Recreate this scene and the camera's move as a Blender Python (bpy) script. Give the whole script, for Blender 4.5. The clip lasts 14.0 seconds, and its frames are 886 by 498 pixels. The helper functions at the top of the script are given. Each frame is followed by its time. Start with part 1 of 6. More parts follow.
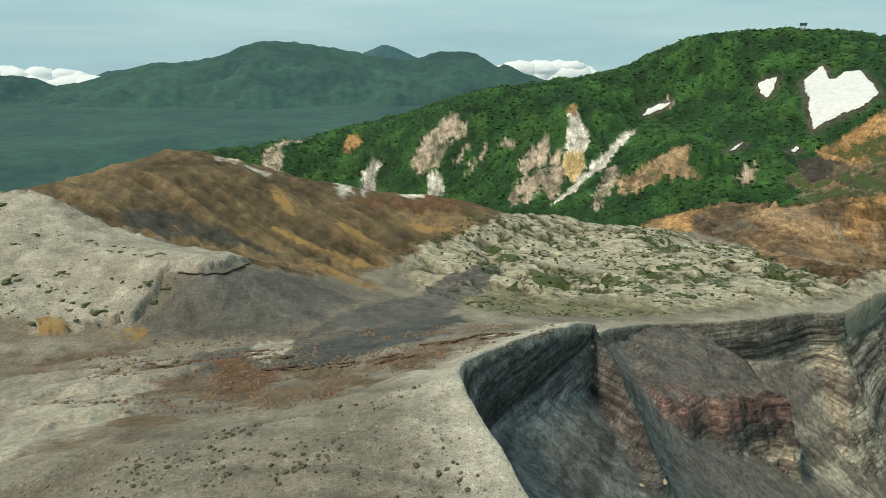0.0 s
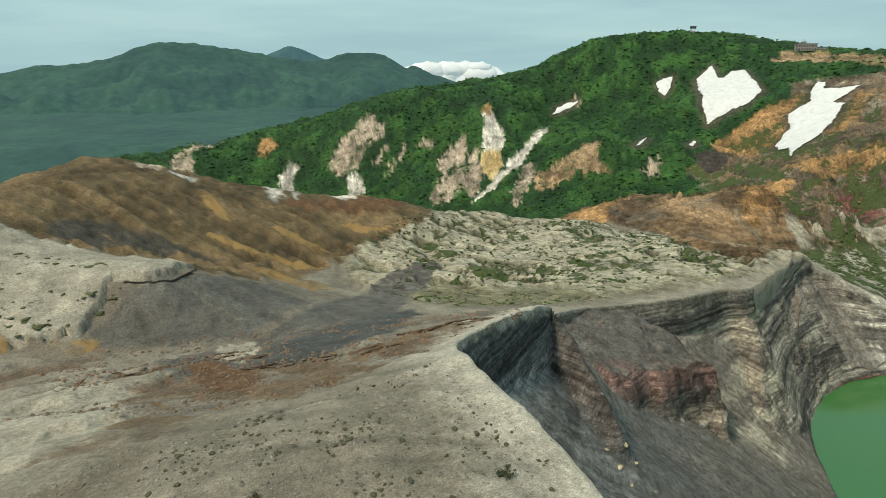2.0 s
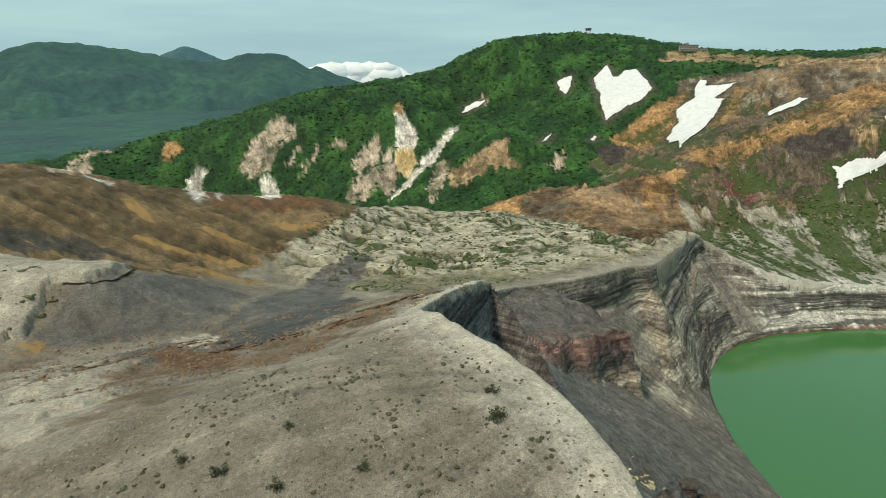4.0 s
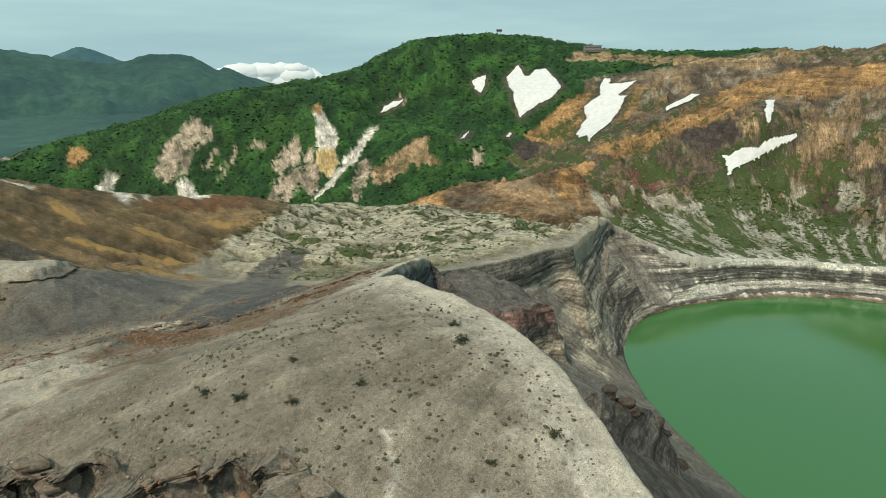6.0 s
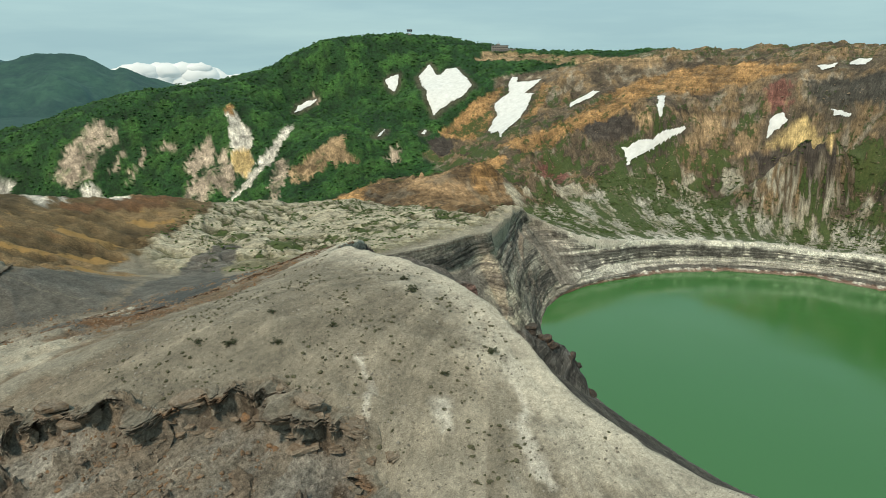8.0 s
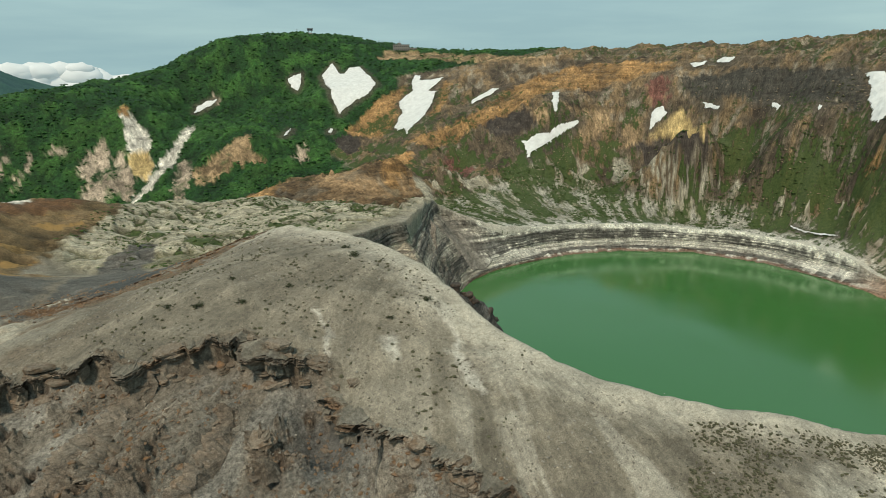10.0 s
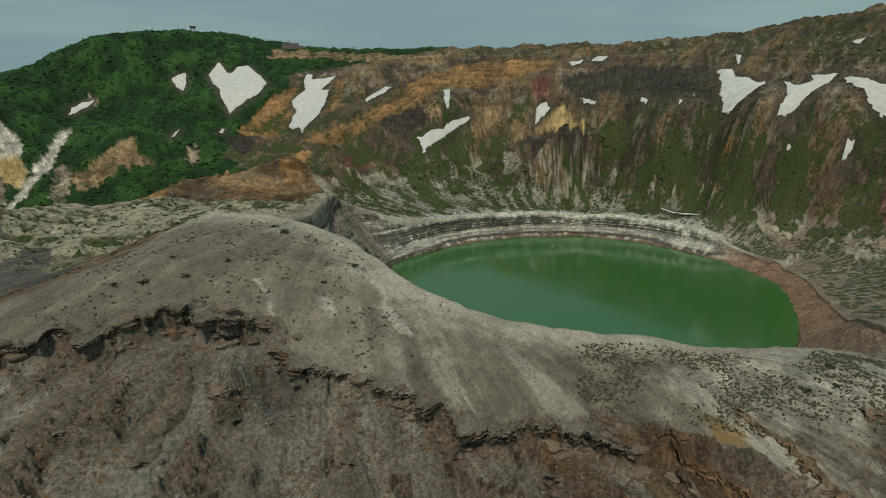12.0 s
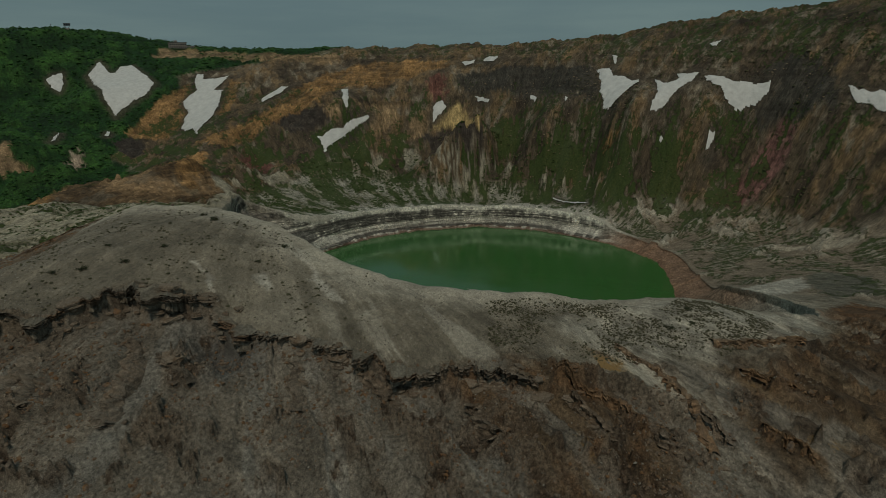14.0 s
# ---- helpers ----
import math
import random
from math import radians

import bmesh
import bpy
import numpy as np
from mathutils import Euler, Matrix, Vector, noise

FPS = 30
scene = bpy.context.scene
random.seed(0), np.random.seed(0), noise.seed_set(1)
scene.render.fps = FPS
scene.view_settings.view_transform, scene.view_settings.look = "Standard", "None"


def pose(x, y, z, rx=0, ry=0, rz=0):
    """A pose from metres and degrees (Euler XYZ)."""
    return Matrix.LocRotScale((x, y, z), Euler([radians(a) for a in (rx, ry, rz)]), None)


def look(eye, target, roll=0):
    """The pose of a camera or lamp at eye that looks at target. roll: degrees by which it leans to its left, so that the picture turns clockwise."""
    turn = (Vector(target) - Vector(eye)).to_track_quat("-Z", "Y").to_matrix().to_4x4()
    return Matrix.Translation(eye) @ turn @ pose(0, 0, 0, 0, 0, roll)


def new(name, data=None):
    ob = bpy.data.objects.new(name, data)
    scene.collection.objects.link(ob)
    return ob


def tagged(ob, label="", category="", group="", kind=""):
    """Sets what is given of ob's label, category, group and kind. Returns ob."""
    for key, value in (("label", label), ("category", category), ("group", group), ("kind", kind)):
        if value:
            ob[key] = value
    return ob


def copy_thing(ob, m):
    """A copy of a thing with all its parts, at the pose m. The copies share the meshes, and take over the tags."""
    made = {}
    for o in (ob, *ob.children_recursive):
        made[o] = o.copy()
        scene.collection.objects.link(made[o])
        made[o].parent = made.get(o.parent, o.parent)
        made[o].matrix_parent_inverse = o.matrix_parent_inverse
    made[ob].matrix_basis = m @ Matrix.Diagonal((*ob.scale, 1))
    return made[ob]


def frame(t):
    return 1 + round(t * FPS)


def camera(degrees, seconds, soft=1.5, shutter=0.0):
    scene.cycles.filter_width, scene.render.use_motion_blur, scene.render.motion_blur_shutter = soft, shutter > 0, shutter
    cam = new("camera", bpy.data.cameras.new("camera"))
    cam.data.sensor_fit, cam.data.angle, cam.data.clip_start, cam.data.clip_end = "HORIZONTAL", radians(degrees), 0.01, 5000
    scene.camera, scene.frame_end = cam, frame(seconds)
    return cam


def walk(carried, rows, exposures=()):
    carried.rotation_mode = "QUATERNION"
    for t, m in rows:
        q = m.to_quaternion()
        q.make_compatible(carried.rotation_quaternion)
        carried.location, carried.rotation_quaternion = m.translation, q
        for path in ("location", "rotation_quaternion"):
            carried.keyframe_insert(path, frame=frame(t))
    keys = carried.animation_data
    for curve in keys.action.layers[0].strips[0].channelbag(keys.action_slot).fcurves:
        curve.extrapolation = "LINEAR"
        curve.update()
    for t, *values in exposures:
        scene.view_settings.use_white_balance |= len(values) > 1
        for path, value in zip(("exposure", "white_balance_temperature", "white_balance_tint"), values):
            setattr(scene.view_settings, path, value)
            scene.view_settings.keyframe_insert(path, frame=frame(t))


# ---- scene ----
# ---------------------------------------------------------------- camera
cam = camera(70.76, 14.0, soft=0.8)
# seconds, x, y, z, tilt, lean, turn
PATH = [
    (0, -0.02, -0.01, 156.13, 72.62, 0.14, 0.82),
    (0.5, -3.06, -0.88, 156.11, 72.69, 0.11, -0.92),
    (1, -6.31, -2.14, 156.16, 72.72, 0.08, -2.58),
    (1.5, -9.38, -4.08, 156.35, 72.72, 0.06, -4.51),
    (2, -12.35, -6.47, 156.43, 72.74, 0.03, -7.38),
    (2.5, -15.23, -9.20, 156.46, 72.77, 0.03, -10.25),
    (3, -18.12, -12.42, 156.48, 72.77, 0.03, -12.07),
    (5.5, -33.05, -31.32, 156.32, 72.81, -0.09, -21.89),
    (6, -36.25, -35.49, 156.40, 72.81, -0.12, -23.54),
    (6.5, -39.57, -39.55, 156.39, 72.82, -0.12, -25.19),
    (7, -43.00, -43.76, 156.52, 72.81, -0.12, -26.89),
    (7.5, -46.46, -47.70, 156.47, 72.80, -0.10, -28.95),
    (8, -50.07, -51.69, 156.50, 72.75, -0.11, -31.52),
    (10.5, -69.78, -68.34, 156.06, 72.66, -0.10, -42.35),
    (11, -73.98, -71.10, 155.96, 72.65, -0.06, -44.58),
    (11.5, -78.26, -73.77, 155.92, 72.63, -0.05, -47.42),
    (12, -82.54, -76.14, 155.86, 72.60, 0.01, -50.16),
    (12.5, -86.79, -78.29, 155.79, 72.62, 0.05, -52.42),
    (13, -90.95, -80.26, 155.77, 72.61, 0.12, -54.53),
    (13.5, -95.26, -82.07, 155.77, 72.61, 0.18, -56.72),
    (14, -99.52, -83.60, 155.77, 72.62, 0.20, -59.60),
]


def path_pose(x, y, z, tilt, lean, turn):
    """Level camera turned to its heading, tilted down, then leaned."""
    return pose(x, y, z, 0, 0, turn) @ pose(0, 0, 0, tilt) @ pose(0, 0, 0, 0, 0, lean)


walk(cam, [(r[0], path_pose(*r[1:])) for r in PATH],
     [(0, -0.08), (8.2, -0.1), (10.5, -0.42), (11, -0.58), (11.5, -0.78), (12, -1.0), (12.5, -1.21), (13, -1.45), (13.5, -1.66), (14, -1.95)])

# ---------------------------------------------------------------- sky and sun
SUN_HEIGHT, SUN_TURN = radians(53), radians(240)
world = bpy.data.worlds.new("sky")
scene.world = world
world.use_nodes = True
nodes, links = world.node_tree.nodes, world.node_tree.links
nodes.clear()
sky = nodes.new("ShaderNodeTexSky")
sky.sky_type, sky.sun_disc = "NISHITA", False
sky.sun_elevation, sky.sun_rotation = SUN_HEIGHT, SUN_TURN
sky.air_density, sky.dust_density, sky.ozone_density = 1.0, 2.0, 1.0
clear = nodes.new("ShaderNodeMix")
clear.data_type = "RGBA"
clear.inputs[0].default_value = 0.9
# thin veils of high cloud drawn out along the horizon
look_way = nodes.new("ShaderNodeTexCoord")
flat = nodes.new("ShaderNodeMapping")
flat.inputs["Scale"].default_value = (1.6, 1.6, 14.0)
links.new(look_way.outputs["Generated"], flat.inputs["Vector"])
veil = nodes.new("ShaderNodeTexNoise")
veil.inputs["Scale"].default_value, veil.inputs["Detail"].default_value, veil.inputs["Roughness"].default_value = 1.3, 6.0, 0.55
links.new(flat.outputs[0], veil.inputs["Vector"])
cloud = nodes.new("ShaderNodeValToRGB")
cloud.color_ramp.elements[0].position, cloud.color_ramp.elements[1].position = 0.38, 0.66
cloud.color_ramp.elements[0].color, cloud.color_ramp.elements[1].color = (3.45, 5.35, 5.7, 1), (4.45, 6.5, 6.5, 1)
links.new(veil.outputs["Fac"], cloud.inputs[0])
links.new(cloud.outputs[0], clear.inputs[7])
links.new(sky.outputs[0], clear.inputs[6])
back = nodes.new("ShaderNodeBackground")
back.inputs["Strength"].default_value = 0.117
links.new(clear.outputs[2], back.inputs["Color"])
out = nodes.new("ShaderNodeOutputWorld")
links.new(back.outputs[0], out.inputs["Surface"])
sun = new("sun", bpy.data.lights.new("sun", "SUN"))
sun.data.energy, sun.data.angle, sun.data.color = 3.35, radians(7), (1.0, 0.86, 0.655)
sun.matrix_world = look((0, 0, 500), (500 * -math.sin(SUN_TURN) * math.cos(SUN_HEIGHT), 500 * -math.cos(SUN_TURN) * math.cos(SUN_HEIGHT), 500 - 500 * math.sin(SUN_HEIGHT)))
scene.view_settings.exposure = 0.0

# ---------------------------------------------------------------- materials
def material(name, rough=0.9):
    mat = bpy.data.materials.new(name)
    mat.use_nodes = True
    shader = mat.node_tree.nodes["Principled BSDF"]
    shader.inputs["Roughness"].default_value = rough
    shader.inputs["Specular IOR Level"].default_value = 0.25
    return mat, shader, mat.node_tree.nodes, mat.node_tree.links


def noise_node(nodes, links, size, detail=4.0, rough=0.55, where=None):
    """Fractal noise with lumps of that many metres."""
    tex = nodes.new("ShaderNodeTexNoise")
    tex.inputs["Scale"].default_value = 1.0 / size
    tex.inputs["Detail"].default_value, tex.inputs["Roughness"].default_value = detail, rough
    if where is None:
        where = nodes.new("ShaderNodeNewGeometry").outputs["Position"]
    links.new(where, tex.inputs["Vector"])
    return tex.outputs["Fac"]


def ranged(nodes, links, value, low, high, to_low, to_high):
    m = nodes.new("ShaderNodeMapRange")
    for k, v in zip((1, 2, 3, 4), (low, high, to_low, to_high)):
        m.inputs[k].default_value = v
    links.new(value, m.inputs[0])
    return m.outputs[0]


def times(nodes, links, a, b):
    m = nodes.new("ShaderNodeMath")
    m.operation = "MULTIPLY"
    links.new(a, m.inputs[0])
    if isinstance(b, float):
        m.inputs[1].default_value = b
    else:
        links.new(b, m.inputs[1])
    return m.outputs[0]


def tinted(nodes, links, colour, factor):
    """colour times a grey factor."""
    m = nodes.new("ShaderNodeVectorMath")
    m.operation = "SCALE"
    links.new(colour, m.inputs[0])
    links.new(factor, m.inputs["Scale"])
    return m.outputs[0]


def bump(nodes, links, shader, height, metres, strength=1.0):
    b = nodes.new("ShaderNodeBump")
    b.inputs["Strength"].default_value, b.inputs["Distance"].default_value = strength, metres
    links.new(height, b.inputs["Height"])
    old = shader.inputs["Normal"].links
    if old:
        links.new(old[0].from_socket, b.inputs["Normal"])
    links.new(b.outputs[0], shader.inputs["Normal"])


def earth_material(name, grains, bumps, rough=0.95, specks=None, beds=(), rills=()):
    """Soil and rock: the colour of each place comes with the mesh; grain, stains and loose stones are added at several sizes."""
    mat, shader, nodes, links = material(name, rough)
    tint = nodes.new("ShaderNodeVertexColor")
    tint.layer_name = "soil"
    colour = tint.outputs["Color"]
    for size, depth in grains:
        f = ranged(nodes, links, noise_node(nodes, links, size, 5.0, 0.65), 0.36, 0.64, 1 - depth, 1 + depth)
        colour = tinted(nodes, links, colour, f)
    # rills: noise drawn out along the way downhill, which comes with the mesh
    rill_heights = []
    for size, depth, metres in rills:
        flow = nodes.new("ShaderNodeAttribute")
        flow.attribute_name = "flow"
        apart = nodes.new("ShaderNodeSeparateXYZ")
        links.new(flow.outputs["Vector"], apart.inputs[0])
        line = noise_node(nodes, links, size, 5.0, 0.65, flow.outputs["Vector"])
        f = times(nodes, links, ranged(nodes, links, line, 0.34, 0.66, -depth, depth), apart.outputs[2])
        one = nodes.new("ShaderNodeMath")
        one.inputs[1].default_value = 1.0
        links.new(f, one.inputs[0])
        colour = tinted(nodes, links, colour, one.outputs[0])
        rill_heights.append((times(nodes, links, line, apart.outputs[2]), metres))
    bed_heights = []
    for bed in beds:
        # beds lie level: noise drawn out wide and thin, with a slight dip
        where = nodes.new("ShaderNodeVectorMath")
        where.operation = "MULTIPLY_ADD"
        where.inputs[1].default_value = (0.035, 0.035, 1.0)
        links.new(nodes.new("ShaderNodeNewGeometry").outputs["Position"], where.inputs[0])
        wobble = nodes.new("ShaderNodeVectorMath")
        wobble.operation = "SCALE"
        warp = nodes.new("ShaderNodeTexNoise")
        warp.inputs["Scale"].default_value = 0.06
        links.new(nodes.new("ShaderNodeNewGeometry").outputs["Position"], warp.inputs["Vector"])
        links.new(warp.outputs["Color"], wobble.inputs[0])
        wobble.inputs["Scale"].default_value = bed * 0.7
        links.new(wobble.outputs[0], where.inputs[2])
        band = noise_node(nodes, links, bed, 6.0, 0.7, where.outputs[0])
        f = ranged(nodes, links, band, 0.38, 0.62, -0.5, 0.5)
        f = times(nodes, links, f, tint.outputs["Alpha"])
        one = nodes.new("ShaderNodeMath")
        one.inputs[1].default_value = 1.0
        links.new(f, one.inputs[0])
        colour = tinted(nodes, links, colour, one.outputs[0])
        bed_heights.append((times(nodes, links, band, tint.outputs["Alpha"]), bed * 0.5))
    for size, low, high, factor in specks or ():
        f = ranged(nodes, links, noise_node(nodes, links, size, 2.0, 0.5), low, high, 1.0, factor)
        colour = tinted(nodes, links, colour, f)
    links.new(colour, shader.inputs["Base Color"])
    for size, metres in bumps:
        bump(nodes, links, shader, noise_node(nodes, links, size, 7.0, 0.7), metres)
    for height, metres in rill_heights + bed_heights:
        bump(nodes, links, shader, height, metres)
    return mat


def plain_material(name, colour, rough=0.8, size=0.5, depth=0.2, metres=0.02, metal=0.0):
    """One colour with a little unevenness."""
    mat, shader, nodes, links = material(name, rough)
    rgb = nodes.new("ShaderNodeRGB")
    rgb.outputs[0].default_value = (*colour, 1)
    f = ranged(nodes, links, noise_node(nodes, links, size), 0.3, 0.7, 1 - depth, 1 + depth)
    links.new(tinted(nodes, links, rgb.outputs[0], f), shader.inputs["Base Color"])
    shader.inputs["Metallic"].default_value = metal
    if metres:
        bump(nodes, links, shader, noise_node(nodes, links, size * 0.7), metres)
    return mat




def land_material():
    """Ash, soil and rock of the land. The mesh brings a colour for each place and, as "kind", how readily green mats grow there,
    how stony it is and how readily ochre shows; the material draws each with ragged edges at true size."""
    mat, shader, nodes, links = material("volcanic_earth", 0.95)
    tint, kind = nodes.new("ShaderNodeVertexColor"), nodes.new("ShaderNodeVertexColor")
    tint.layer_name, kind.layer_name = "soil", "kind"
    share = nodes.new("ShaderNodeSeparateColor")
    links.new(kind.outputs["Color"], share.inputs[0])
    flow = nodes.new("ShaderNodeAttribute")
    flow.attribute_name = "flow"
    apart = nodes.new("ShaderNodeSeparateXYZ")
    links.new(flow.outputs["Vector"], apart.inputs[0])

    def add(p, q, by=1.0):
        m = nodes.new("ShaderNodeMath")
        m.operation = "MULTIPLY_ADD"
        links.new(p, m.inputs[0])
        m.inputs[1].default_value = by
        if isinstance(q, float):
            m.inputs[2].default_value = q
        else:
            links.new(q, m.inputs[2])
        return m.outputs[0]

    def over(colour, other, mask):
        m = nodes.new("ShaderNodeMix")
        m.data_type = "RGBA"
        links.new(colour, m.inputs[6])
        if isinstance(other, tuple):
            m.inputs[7].default_value = (*other, 1)
        else:
            links.new(other, m.inputs[7])
        links.new(mask, m.inputs[0])
        return m.outputs[2]

    stony = share.outputs[1]
    colour = tint.outputs["Color"]
    # grain: fine grit everywhere, stronger where stones lie
    grit = noise_node(nodes, links, 0.16, 4.0, 0.7)
    colour = tinted(nodes, links, colour, ranged(nodes, links, grit, 0.32, 0.68, 0.55, 1.42))
    lumps = noise_node(nodes, links, 0.7, 6.0, 0.72)
    push = times(nodes, links, ranged(nodes, links, lumps, 0.34, 0.66, -0.5, 0.5), add(stony, 0.5, 0.7))
    colour = tinted(nodes, links, colour, add(push, 1.0))
    broad = noise_node(nodes, links, 7.0, 10.0, 0.74)
    colour = tinted(nodes, links, colour, ranged(nodes, links, broad, 0.32, 0.68, 0.68, 1.32))
    # rills: noise drawn out along the way downhill
    heights = []
    for size, depth, metres in ((0.8, 0.55, 0.12), (3.2, 0.6, 0.6)):
        line = noise_node(nodes, links, size, 6.0, 0.68, flow.outputs["Vector"])
        f = times(nodes, links, ranged(nodes, links, line, 0.32, 0.68, -depth, depth), apart.outputs[2])
        colour = tinted(nodes, links, colour, add(f, 1.0))
        heights.append((times(nodes, links, line, apart.outputs[2]), metres))
    # ochre and rust that streak the hillsides
    streak = noise_node(nodes, links, 5.0, 7.0, 0.66, flow.outputs["Vector"])
    speckle = noise_node(nodes, links, 2.6, 9.0, 0.78)
    mask = ranged(nodes, links, add(speckle, add(share.outputs[2], streak), 0.5), 1.0, 1.07, 0.0, 0.85)
    colour = over(colour, (0.30, 0.185, 0.07), mask)
    rust = noise_node(nodes, links, 9.0, 6.0, 0.62, flow.outputs["Vector"])
    mask = times(nodes, links, ranged(nodes, links, add(speckle, rust, 0.5), 0.82, 0.9, 0.0, 0.7), ranged(nodes, links, share.outputs[2], 0.04, 0.2, 0.0, 1.0))
    colour = over(colour, (0.125, 0.062, 0.028), mask)
    # level beds on bare faces
    where = nodes.new("ShaderNodeVectorMath")
    where.operation = "MULTIPLY"
    where.inputs[1].default_value = (0.045, 0.045, 1.0)
    links.new(nodes.new("ShaderNodeNewGeometry").outputs["Position"], where.inputs[0])
    band = noise_node(nodes, links, 5.0, 7.0, 0.7, where.outputs[0])
    f = times(nodes, links, ranged(nodes, links, band, 0.38, 0.62, -0.5, 0.5), tint.outputs["Alpha"])
    colour = tinted(nodes, links, colour, add(f, 1.0))
    heights.append((times(nodes, links, band, tint.outputs["Alpha"]), 2.5))
    # loose stones, dark and pale
    for size, low, high, factor in ((0.45, 0.66, 0.7, 0.5), (0.3, 0.67, 0.72, 1.55)):
        colour = tinted(nodes, links, colour, ranged(nodes, links, noise_node(nodes, links, size, 2.0, 0.5), low, high, 1.0, factor))
    # green mats with ragged edges, lighter and darker from plant to plant
    clump = noise_node(nodes, links, 3.4, 8.0, 0.72)
    drawn = noise_node(nodes, links, 3.0, 7.0, 0.7, flow.outputs["Vector"])
    ready = add(drawn, add(clump, share.outputs[0], 0.85), 0.85)
    mask = ranged(nodes, links, ready, 1.22, 1.31, 0.0, 1.0)
    leaf = nodes.new("ShaderNodeMix")
    leaf.data_type = "RGBA"
    leaf.inputs[6].default_value, leaf.inputs[7].default_value = (0.024, 0.05, 0.012, 1), (0.072, 0.1, 0.03, 1)
    links.new(ranged(nodes, links, noise_node(nodes, links, 1.7, 6.0, 0.7), 0.36, 0.66, 0.0, 1.0), leaf.inputs[0])
    mask = times(nodes, links, mask, 0.9)
    colour = over(colour, leaf.outputs[2], mask)
    links.new(colour, shader.inputs["Base Color"])
    bump(nodes, links, shader, grit, 0.03)
    bump(nodes, links, shader, times(nodes, links, lumps, add(stony, 0.3, 0.9)), 0.36)
    bump(nodes, links, shader, broad, 0.7)
    bump(nodes, links, shader, mask, 0.5)
    for height, metres in heights:
        bump(nodes, links, shader, height, metres)
    return mat


EARTH = land_material()
CLIFF = earth_material("crater_rock", ((0.35, 0.4), (1.6, 0.35), (7.0, 0.22)), ((0.4, 0.2), (1.6, 0.6), (6.0, 0.6)), 0.95, ((0.6, 0.62, 0.68, 0.55),), (2.4, 0.7), ((1.0, 0.22, 0.12), (3.5, 0.2, 0.4)))
SHRUB = earth_material("mountain_shrubs", ((1.3, 0.45), (4.0, 0.4), (26.0, 0.35)), ((2.0, 0.8), (6.0, 1.2)), 0.8, ((3.0, 0.58, 0.66, 1.25),))


def haze_glow_material(name, colour, haze, share, size):
    """Forest slopes kilometres off; the haze over them is a bluish glow put into the material."""
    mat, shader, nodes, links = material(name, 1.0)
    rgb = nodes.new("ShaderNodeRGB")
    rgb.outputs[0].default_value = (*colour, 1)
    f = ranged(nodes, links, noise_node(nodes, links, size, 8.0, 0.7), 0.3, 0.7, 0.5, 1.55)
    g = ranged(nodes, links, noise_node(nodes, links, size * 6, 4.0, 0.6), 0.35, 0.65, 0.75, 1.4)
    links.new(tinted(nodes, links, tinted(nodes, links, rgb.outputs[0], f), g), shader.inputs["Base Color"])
    # the surface emits the haze colour; no air is modelled
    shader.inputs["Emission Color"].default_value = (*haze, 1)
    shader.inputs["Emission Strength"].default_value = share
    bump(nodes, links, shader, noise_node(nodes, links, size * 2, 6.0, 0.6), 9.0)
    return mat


FAR = haze_glow_material("far_hazed_forest", (0.02, 0.045, 0.022), (0.031, 0.076, 0.094), 0.72, 45.0)
FARTHER = haze_glow_material("farther_hazed_forest", (0.02, 0.04, 0.03), (0.05, 0.12, 0.15), 0.8, 60.0)
